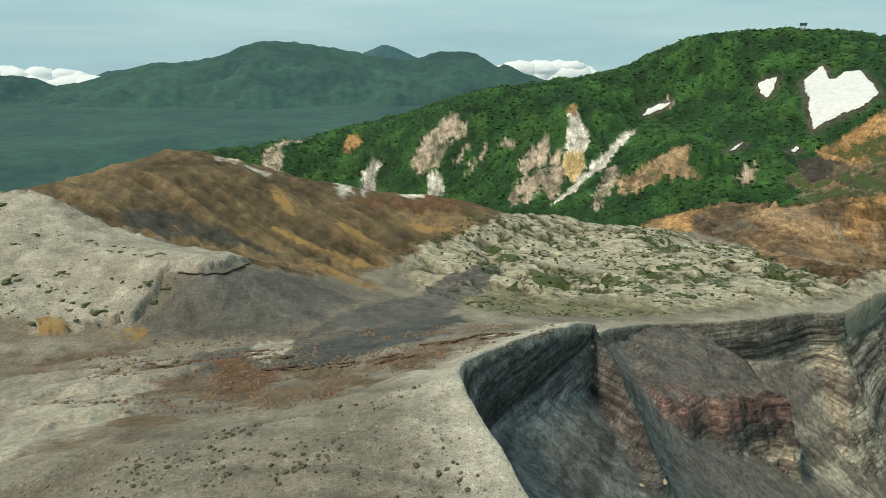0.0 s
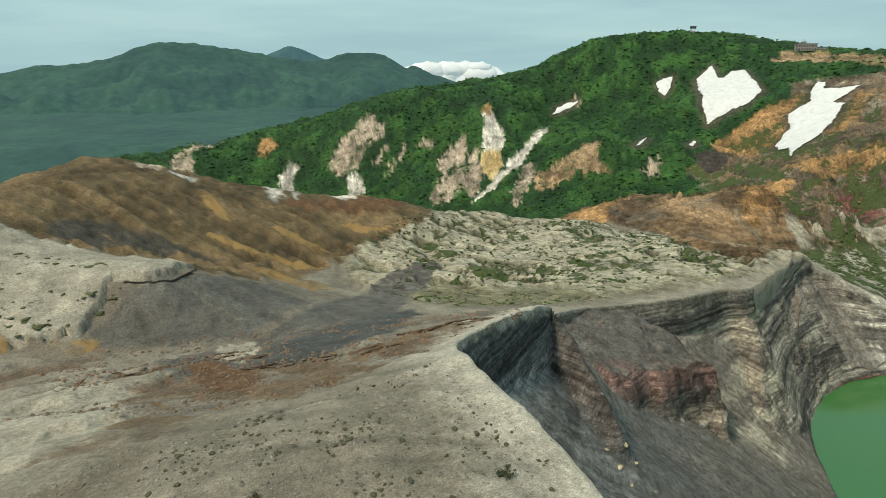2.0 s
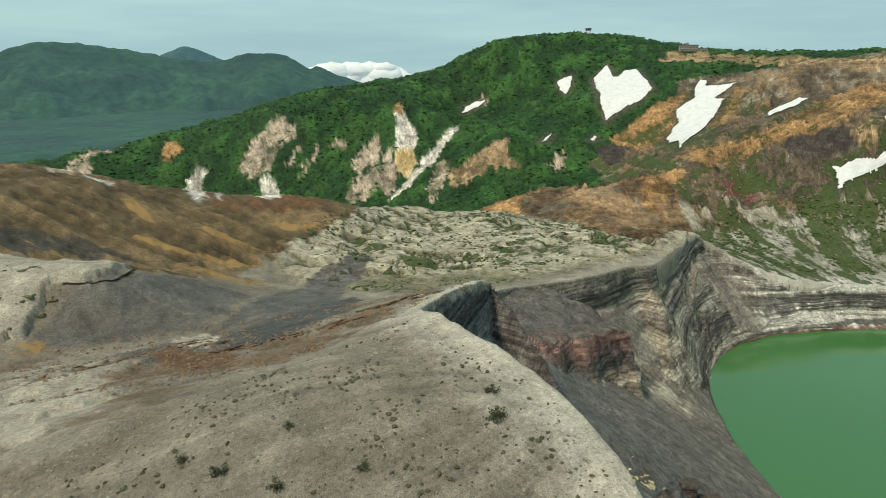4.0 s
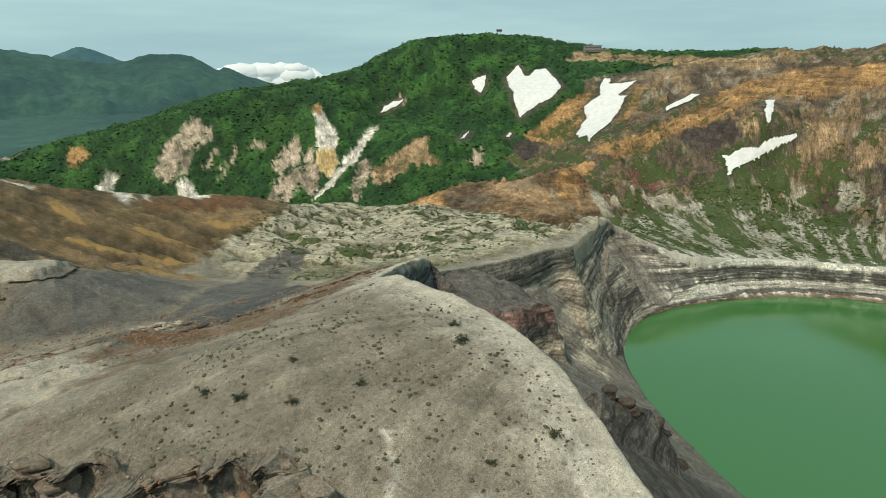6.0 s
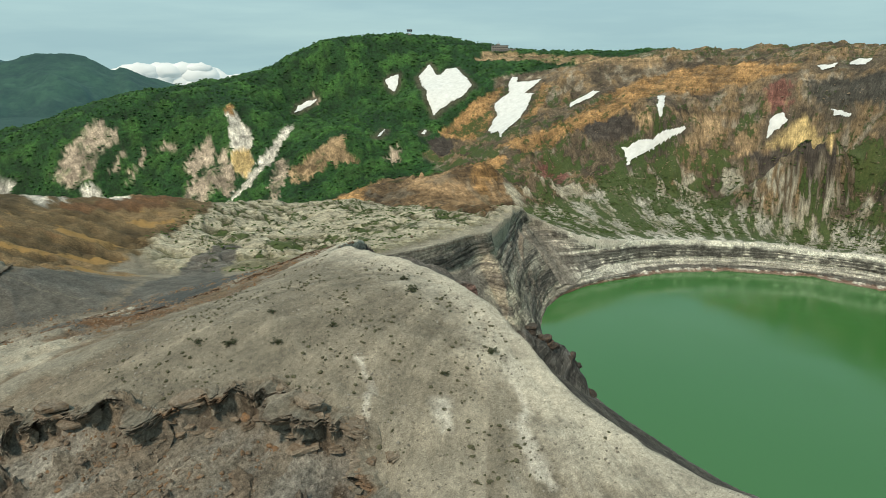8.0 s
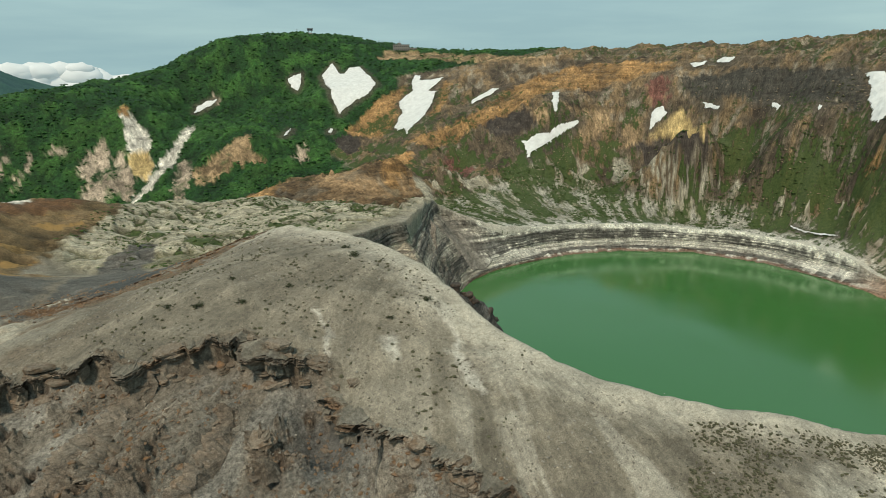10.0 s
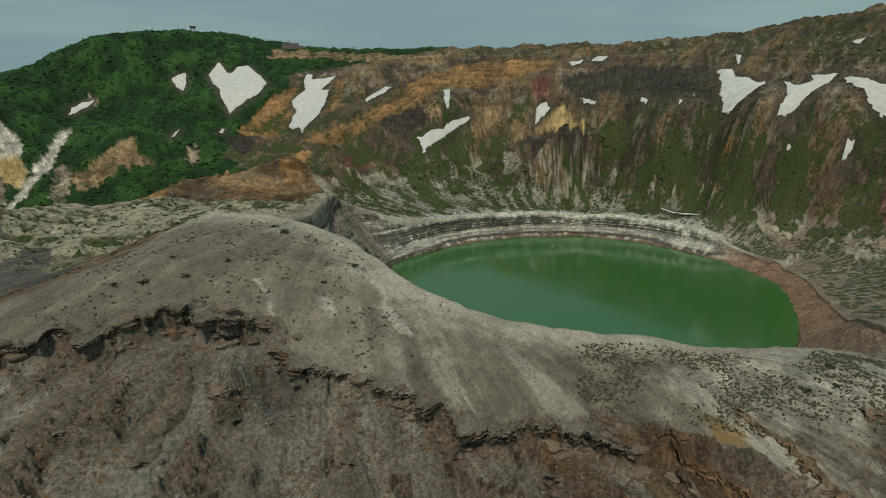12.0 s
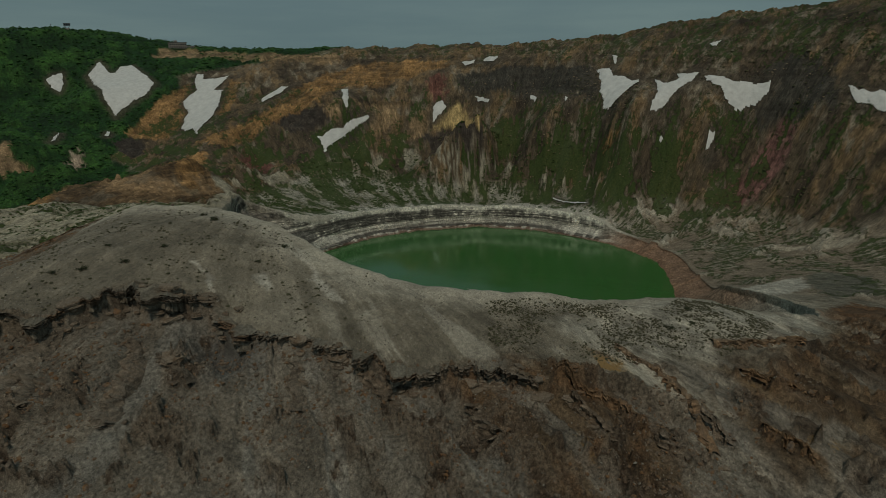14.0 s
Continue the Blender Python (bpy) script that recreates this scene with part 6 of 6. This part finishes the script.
def scatter(n, ring, seed, clump=0.0):
    """Places inside a closed line, drawn together into clumps; heights follow the ground."""
    rng = np.random.RandomState(seed)
    ring = np.array(ring, float)
    lo, hi = ring.min(0), ring.max(0)
    x, y = lo[0] + (hi[0] - lo[0]) * rng.rand(n * 6), lo[1] + (hi[1] - lo[1]) * rng.rand(n * 6)
    keep = inside(x, y, ring)
    if clump:
        keep &= fbm(x, y, clump, 3, seed) > rng.rand(n * 6) * 0.9 - 0.35
    x, y = x[keep][:n], y[keep][:n]
    return x, y, ground_height(x, y), rng


KNOLL = [(0, 72), (-25, 70), (-50, 52), (-44, 38), (-28, 30), (-20, 16), (-19, 2), (-10, -16), (8, -10), (7, 20), (8, 38), (4, 55)]
MOUND = [(13, -27), (28, -38), (50, -53), (80, -69), (74, -84), (48, -80), (34, -70), (20, -57), (6, -46), (4, -34)]
x, y, z, rng = scatter(620, KNOLL, 101, 7)
blob_field("grass_tufts", np.stack([x, y, z + 0.1], 1), 0.13 + 0.27 * rng.rand(len(x)) ** 2, TUFT, 0.55, 102, "dark cushions of alpine plants on pale ash", "plant tufts")
x, y, z, rng = scatter(4200, MOUND, 103, 9)
blob_field("grass_tufts", np.stack([x, y, z + 0.12], 1), 0.11 + 0.2 * rng.rand(len(x)) ** 2, TUFT, 0.6, 104, "dense dark tufts of alpine plants on a pale slope", "plant tufts")
x, y, z, rng = scatter(9000, [(-70, 45), (-45, 65), (0, 74), (8, 30), (8, -6), (28, -38), (70, -66), (60, -100), (0, -90), (-60, -30), (-80, 10)], 105, 9)
blob_field("loose_stones", np.stack([x, y, z], 1), 0.06 + 0.2 * rng.rand(len(x)) ** 3, PEBBLE, 0.8, 106, "loose grey stones strewn over the slope", "stones", 0.2)
x, y, z, rng = scatter(5200, [(-80, 20), (-60, 46), (-30, 28), (-20, 0), (0, -40), (20, -66), (50, -90), (-10, -80), (-60, -40)], 107, 8)
blob_field("loose_rubble", np.stack([x, y, z], 1), 0.12 + 0.4 * rng.rand(len(x)) ** 3, LAVA, 0.75, 108, "brown lava rubble strewn below the ledges", "rubble", 0.2)
x, y, z, rng = scatter(3000, [(-100, 160), (-80, 100), (-30, 78), (0, 78), (28, 128), (20, 160), (-20, 170), (-60, 165)], 109, 12)
blob_field("loose_rubble", np.stack([x, y, z], 1), 0.15 + 0.45 * rng.rand(len(x)) ** 3, LAVA, 0.75, 110, "rust-brown lava rubble round the wash", "rubble", 0.2)
x, y, z, rng = scatter(2600, PLATEAU, 111, 16)
blob_field("cushion_plants", np.stack([x, y, z + 0.1], 1), 0.3 + 0.9 * rng.rand(len(x)) ** 2, MAT_GREEN, 0.35, 112, "low green cushion plants on the pale plateau", "plants")
x, y, z, rng = scatter(260, [(-190, 240), (-150, 215), (-100, 205), (-85, 185), (-90, 165), (-130, 160), (-190, 180)], 113, 9)
blob_field("cushion_plants", np.stack([x, y, z + 0.1], 1), 0.3 + 1.1 * rng.rand(len(x)) ** 2, MAT_OLIVE, 0.2, 114, "dark green cushion plants on the pale hillside", "plants")
x, y, z, rng = scatter(2600, [(262, 300), (330, 270), (400, 225), (450, 150), (452, 90), (520, 100), (525, 230), (470, 340), (380, 400), (270, 380)], 115, 22)
blob_field("cushion_plants", np.stack([x, y, z + 0.2], 1), 0.5 + 1.2 * rng.rand(len(x)) ** 2, MAT_GREEN, 0.3, 116, "green shrubs on the bench above the lake", "plants")
x, y, z, rng = scatter(1600, [(480, 400), (530, 330), (560, 200), (580, 60), (600, -120), (480, -160), (450, -40), (470, 100), (490, 230), (440, 380)], 117, 26)
blob_field("wall_shrubs", np.stack([x, y, z + 0.3], 1), 0.5 + 1.0 * rng.rand(len(x)) ** 2, MAT_OLIVE, 0.3, 118, "green shrubs on the caldera wall", "shrubs")

x, y, z, rng = scatter(5000, [(300, 400), (420, 330), (470, 230), (470, 60), (440, -40), (480, -160), (620, -140), (640, 200), (640, 480), (560, 560), (420, 640), (380, 500)], 127, 20)
blob_field("wall_rubble", np.stack([x, y, z], 1), 0.3 + 0.9 * rng.rand(len(x)) ** 3, WALL_ROCK, 0.5, 128, "brown rubble and outcrops on the caldera wall", "rubble", 0.3)

# shrubs that cover the mountain
rng = np.random.RandomState(119)
x, y = -350 + 1050 * rng.rand(30000), 480 + 680 * rng.rand(30000)
z, tone, cover, layered, ooze = surface(x, y)
keep = cover > 0.55
x, y, z = x[keep][:15000], y[keep][:15000], z[keep][:15000]
blob_field("mountain_shrubs", np.stack([x, y, z - 0.1], 1), 1.0 + 1.6 * rng.rand(len(x)), CANOPY, 0.32, 120, "dense green dwarf pine and bamboo scrub on the mountain", "shrubs")


# ---------------------------------------------------------------- yellow blocks on the crater's inner slope
def build_blocks():
    from mathutils.bvhtree import BVHTree
    wall = bpy.data.objects["crater_wall"].data
    co = np.empty(len(wall.vertices) * 3)
    wall.vertices.foreach_get("co", co)
    index = np.empty(len(wall.loops), np.int32)
    wall.loops.foreach_get("vertex_index", index)
    tree = BVHTree.FromPolygons(co.reshape(-1, 3).tolist(), index.reshape(-1, 4).tolist())
    dice = random.Random(51)
    kinds = [boulder(60 + k, SULPHUR, 0.26) for k in range(4)]
    made = 0
    for _ in range(90):
        u = dice.random()
        x, y = 42 + 46 * u + dice.gauss(0, 3), 100 - 22 * u + dice.gauss(0, 5)
        hit = tree.ray_cast(Vector((x, y, 200)), Vector((0, 0, -1)))[0]
        if hit is None:
            continue
        scale = min(3.4, 0.8 * math.exp(dice.gauss(0.1, 0.55)))
        m = pose(x, y, hit.z + 0.1 * scale, dice.uniform(-25, 25), dice.uniform(-25, 25), dice.uniform(0, 360))
        ob = kinds[made] if made < len(kinds) else copy_thing(kinds[made % len(kinds)], m)
        ob.matrix_world = m @ Matrix.Diagonal((scale * 1.5, scale, scale, 1))
        tagged(ob, "pale yellow tuff block fallen on dark ash", "boulder", "fallen tuff blocks")
        made += 1
    # dark jagged rocks on the spur below the knoll's edge
    kinds = [rock_slab(80 + k, DARK_ROCK) for k in range(4)]
    made = 0
    for _ in range(26):
        u = dice.random()
        x, y = 22 + 26 * u + dice.gauss(0, 0.8), 34.5 + 6 * u + dice.gauss(0, 1.2)
        hit = tree.ray_cast(Vector((x, y, 200)), Vector((0, 0, -1)))[0]
        if hit is None:
            continue
        scale = dice.uniform(0.7, 1.5)
        m = pose(x, y, hit.z + 0.1 * scale, dice.uniform(-35, 35), dice.uniform(-35, 35), dice.uniform(0, 360))
        ob = kinds[made] if made < len(kinds) else copy_thing(kinds[made % len(kinds)], m)
        ob.matrix_world = m @ Matrix.Diagonal((scale, scale, scale * 2.2, 1))
        tagged(ob, "dark jagged lava rock on a spur of the crater wall", "rock", "rocks of the dark spur")
        made += 1


build_blocks()

# ---------------------------------------------------------------- larger shrubs on the knoll
LEAF = plain_material("shrub_leaves", (0.052, 0.06, 0.032), 0.8, 0.25, 0.4, 0.03)
TWIG = plain_material("shrub_twigs", (0.09, 0.065, 0.045), 0.9, 0.2, 0.3, 0.01)


def low_shrub(seed, spread):
    """A low spreading shrub: crooked stems with many small leaves."""
    dice = random.Random(seed)
    root = new("low_shrub")
    stems, leaves = bmesh.new(), bmesh.new()
    for _ in range(14):
        a, r = dice.uniform(0, 6.28), dice.uniform(0.25, 1.0) * spread
        tip = Vector((math.cos(a) * r, math.sin(a) * r, dice.uniform(0.15, 0.5) * spread))
        side = Vector((-math.sin(a), math.cos(a), 0)) * 0.03
        v = [stems.verts.new(p) for p in (side, -side, tip * 0.6 - side * 0.5 + Vector((0, 0, 0.08)), tip * 0.6 + side * 0.5 + Vector((0, 0, 0.08)), tip)]
        stems.faces.new((v[0], v[1], v[2], v[3])), stems.faces.new((v[3], v[2], v[4]))
        for _ in range(26):
            at = tip * dice.uniform(0.45, 1.05) + Vector((dice.gauss(0, 0.14), dice.gauss(0, 0.14), dice.gauss(0, 0.08))) * spread
            d1 = Vector((dice.gauss(0, 1), dice.gauss(0, 1), dice.gauss(0, 0.6))).normalized() * 0.09 * spread
            d2 = Vector((dice.gauss(0, 1), dice.gauss(0, 1), dice.gauss(0, 0.6))).normalized() * 0.07 * spread
            leaves.faces.new([leaves.verts.new(p) for p in (at - d1, at + d2, at + d1, at - d2)])
    part("stem", stems, TWIG, root)
    part("foliage", leaves, LEAF, root, "small green leaves")
    return root


shrubs = [low_shrub(70 + k, 1.0) for k in range(3)]
spots = [(-25.8, 38, 1.2), (2.7, 19.5, 1.4), (-1.1, 38.5, 1.5), (-16.6, 36.8, 1.0), (-31.6, 43.5, 1.3), (-6.5, 18.9, 0.8), (0.4, 44.2, 1.2), (-24, 46, 0.9), (-36, 47, 1.0), (40, -62, 1.3), (46, -66, 1.1), (52, -64, 1.2)]
lay(shrubs, [(px, py, 0.7 * n, 0.05, 0, size) for n, (px, py, size) in enumerate(spots)], "low green shrub spreading on bare grey ash", "shrub", "shrubs on the knoll")


# ---------------------------------------------------------------- buildings on the skyline
CONCRETE = plain_material("weathered_concrete", (0.26, 0.235, 0.215), 0.85, 2.0, 0.2, 0.02)
ROOF = plain_material("grey_roofing", (0.13, 0.13, 0.13), 0.7, 2.0, 0.2, 0.02)
PANE, shader, nodes, links = material("window_glass", 0.08)
shader.inputs["Base Color"].default_value = (0.03, 0.04, 0.05, 1)
STEEL = plain_material("painted_steel", (0.2, 0.22, 0.24), 0.5, 1.0, 0.15, 0.0, 0.6)


def rest_house(x, y, turn):
    """A two-storey mountain house with a flat roof, a turret and a low annex."""
    z = float(ground_height(x, y)[0]) - 1.0
    root = new("rest_house")
    root.matrix_world = pose(x, y, z, 0, 0, turn)
    bm = bmesh.new()
    box(bm, 0, 0, 0, 28, 12, 9.5)
    part("wall", bevelled(bm, 0.25), CONCRETE, root)
    bm = bmesh.new()
    box(bm, 0, 0, 9.5, 29.4, 13.4, 0.6)
    part("roof", bevelled(bm, 0.1), ROOF, root, "flat grey roof")
    bm = bmesh.new()
    box(bm, 21, 1, 0, 14, 9, 4.2)
    part("annex", bevelled(bm, 0.2), CONCRETE, root)
    bm = bmesh.new()
    box(bm, 21, 1, 4.2, 14.8, 9.8, 0.4)
    part("annex_roof", bevelled(bm, 0.1), ROOF, root)
    bm = bmesh.new()
    box(bm, -2.5, 0, 10.1, 5, 5, 2.8)
    turret = part("turret", bevelled(bm, 0.15), CONCRETE, root)
    bm = bmesh.new()
    box(bm, -2.5, 0, 12.9, 0.3, 0.3, 3.2)
    part("mast", bm, STEEL, turret)
    for floor in (1.6, 5.8):
        for k in range(8):
            bm = bmesh.new()
            box(bm, -11.8 + 3.37 * k, -6.02, floor, 2.0, 0.12, 1.6)
            pane = part("window", bm, PANE, root)
            bm = bmesh.new()
            box(bm, -11.8 + 3.37 * k, -6.1, floor - 0.18, 2.3, 0.3, 0.16)
            part("sill", bm, CONCRETE, pane)
    for k in range(4):
        bm = bmesh.new()
        box(bm, 16.2 + 3.2 * k, -3.53, 1.3, 1.8, 0.12, 1.5)
        part("window", bm, PANE, root)
    tagged(root, "weathered concrete rest house with flat roof on the ridge", "house")


def lookout(x, y, turn):
    """A glazed cabin that stands on splayed legs over a stone base."""
    z = float(ground_height(x, y)[0]) - 0.6
    root = new("lookout_tower")
    root.matrix_world = pose(x, y, z, 0, 0, turn)
    bm = bmesh.new()
    bmesh.ops.create_cone(bm, cap_ends=True, segments=12, radius1=5.2, radius2=3.6, depth=3.0, matrix=Matrix.Translation((0, 0, 1.5)))
    part("base", bm, CONCRETE, root, "rough stone base")
    for sx in (-1, 1):
        for sy in (-1, 1):
            bm = bmesh.new()
            v = [bm.verts.new((sx * (1.2 + t) + dx, sy * (1.0 + t) + dy, h)) for t, h in ((0, 2.6), (2.4, 6.6)) for dx, dy in ((-0.3, -0.3), (0.3, -0.3), (0.3, 0.3), (-0.3, 0.3))]
            for q in ((0, 1, 5, 4), (1, 2, 6, 5), (2, 3, 7, 6), (3, 0, 4, 7)):
                bm.faces.new([v[i] for i in q])
            part("leg", bm, STEEL, root)
    bm = bmesh.new()
    box(bm, 0, 0, 6.5, 9.6, 7.6, 3.6)
    cabin = part("cabin", bevelled(bm, 0.15), STEEL, root, "grey steel cabin")
    for k in range(3):
        bm = bmesh.new()
        box(bm, -3 + 3 * k, -3.84, 7.6, 2.3, 0.1, 1.7)
        part("window", bm, PANE, cabin)
    bm = bmesh.new()
    box(bm, 0, 0, 10.1, 10.6, 8.6, 0.5)
    part("roof", bevelled(bm, 0.1), ROOF, root)
    tagged(root, "small grey lookout cabin on legs at the summit", "lookout tower")


def summit_post(x, y, height):
    z = float(ground_height(x, y)[0]) - 0.3
    bm = bmesh.new()
    bmesh.ops.create_cone(bm, cap_ends=True, segments=8, radius1=0.35, radius2=0.28, depth=height, matrix=Matrix.Translation((0, 0, height / 2)))
    box(bm, 0, 0, height - 0.9, 1.6, 0.2, 0.7)
    ob = link_mesh("marker_post", bm, STEEL)
    ob.matrix_world = pose(x, y, z, 0, 0, -25)
    tagged(ob, "thin grey marker post beside the summit path", "post", "summit marker posts")


rest_house(626, 862, -30)
lookout(529, 1008, -27)
for px, py in ((505, 1012), (470, 1015), (455, 1016)):
    summit_post(px, py, 4.5)
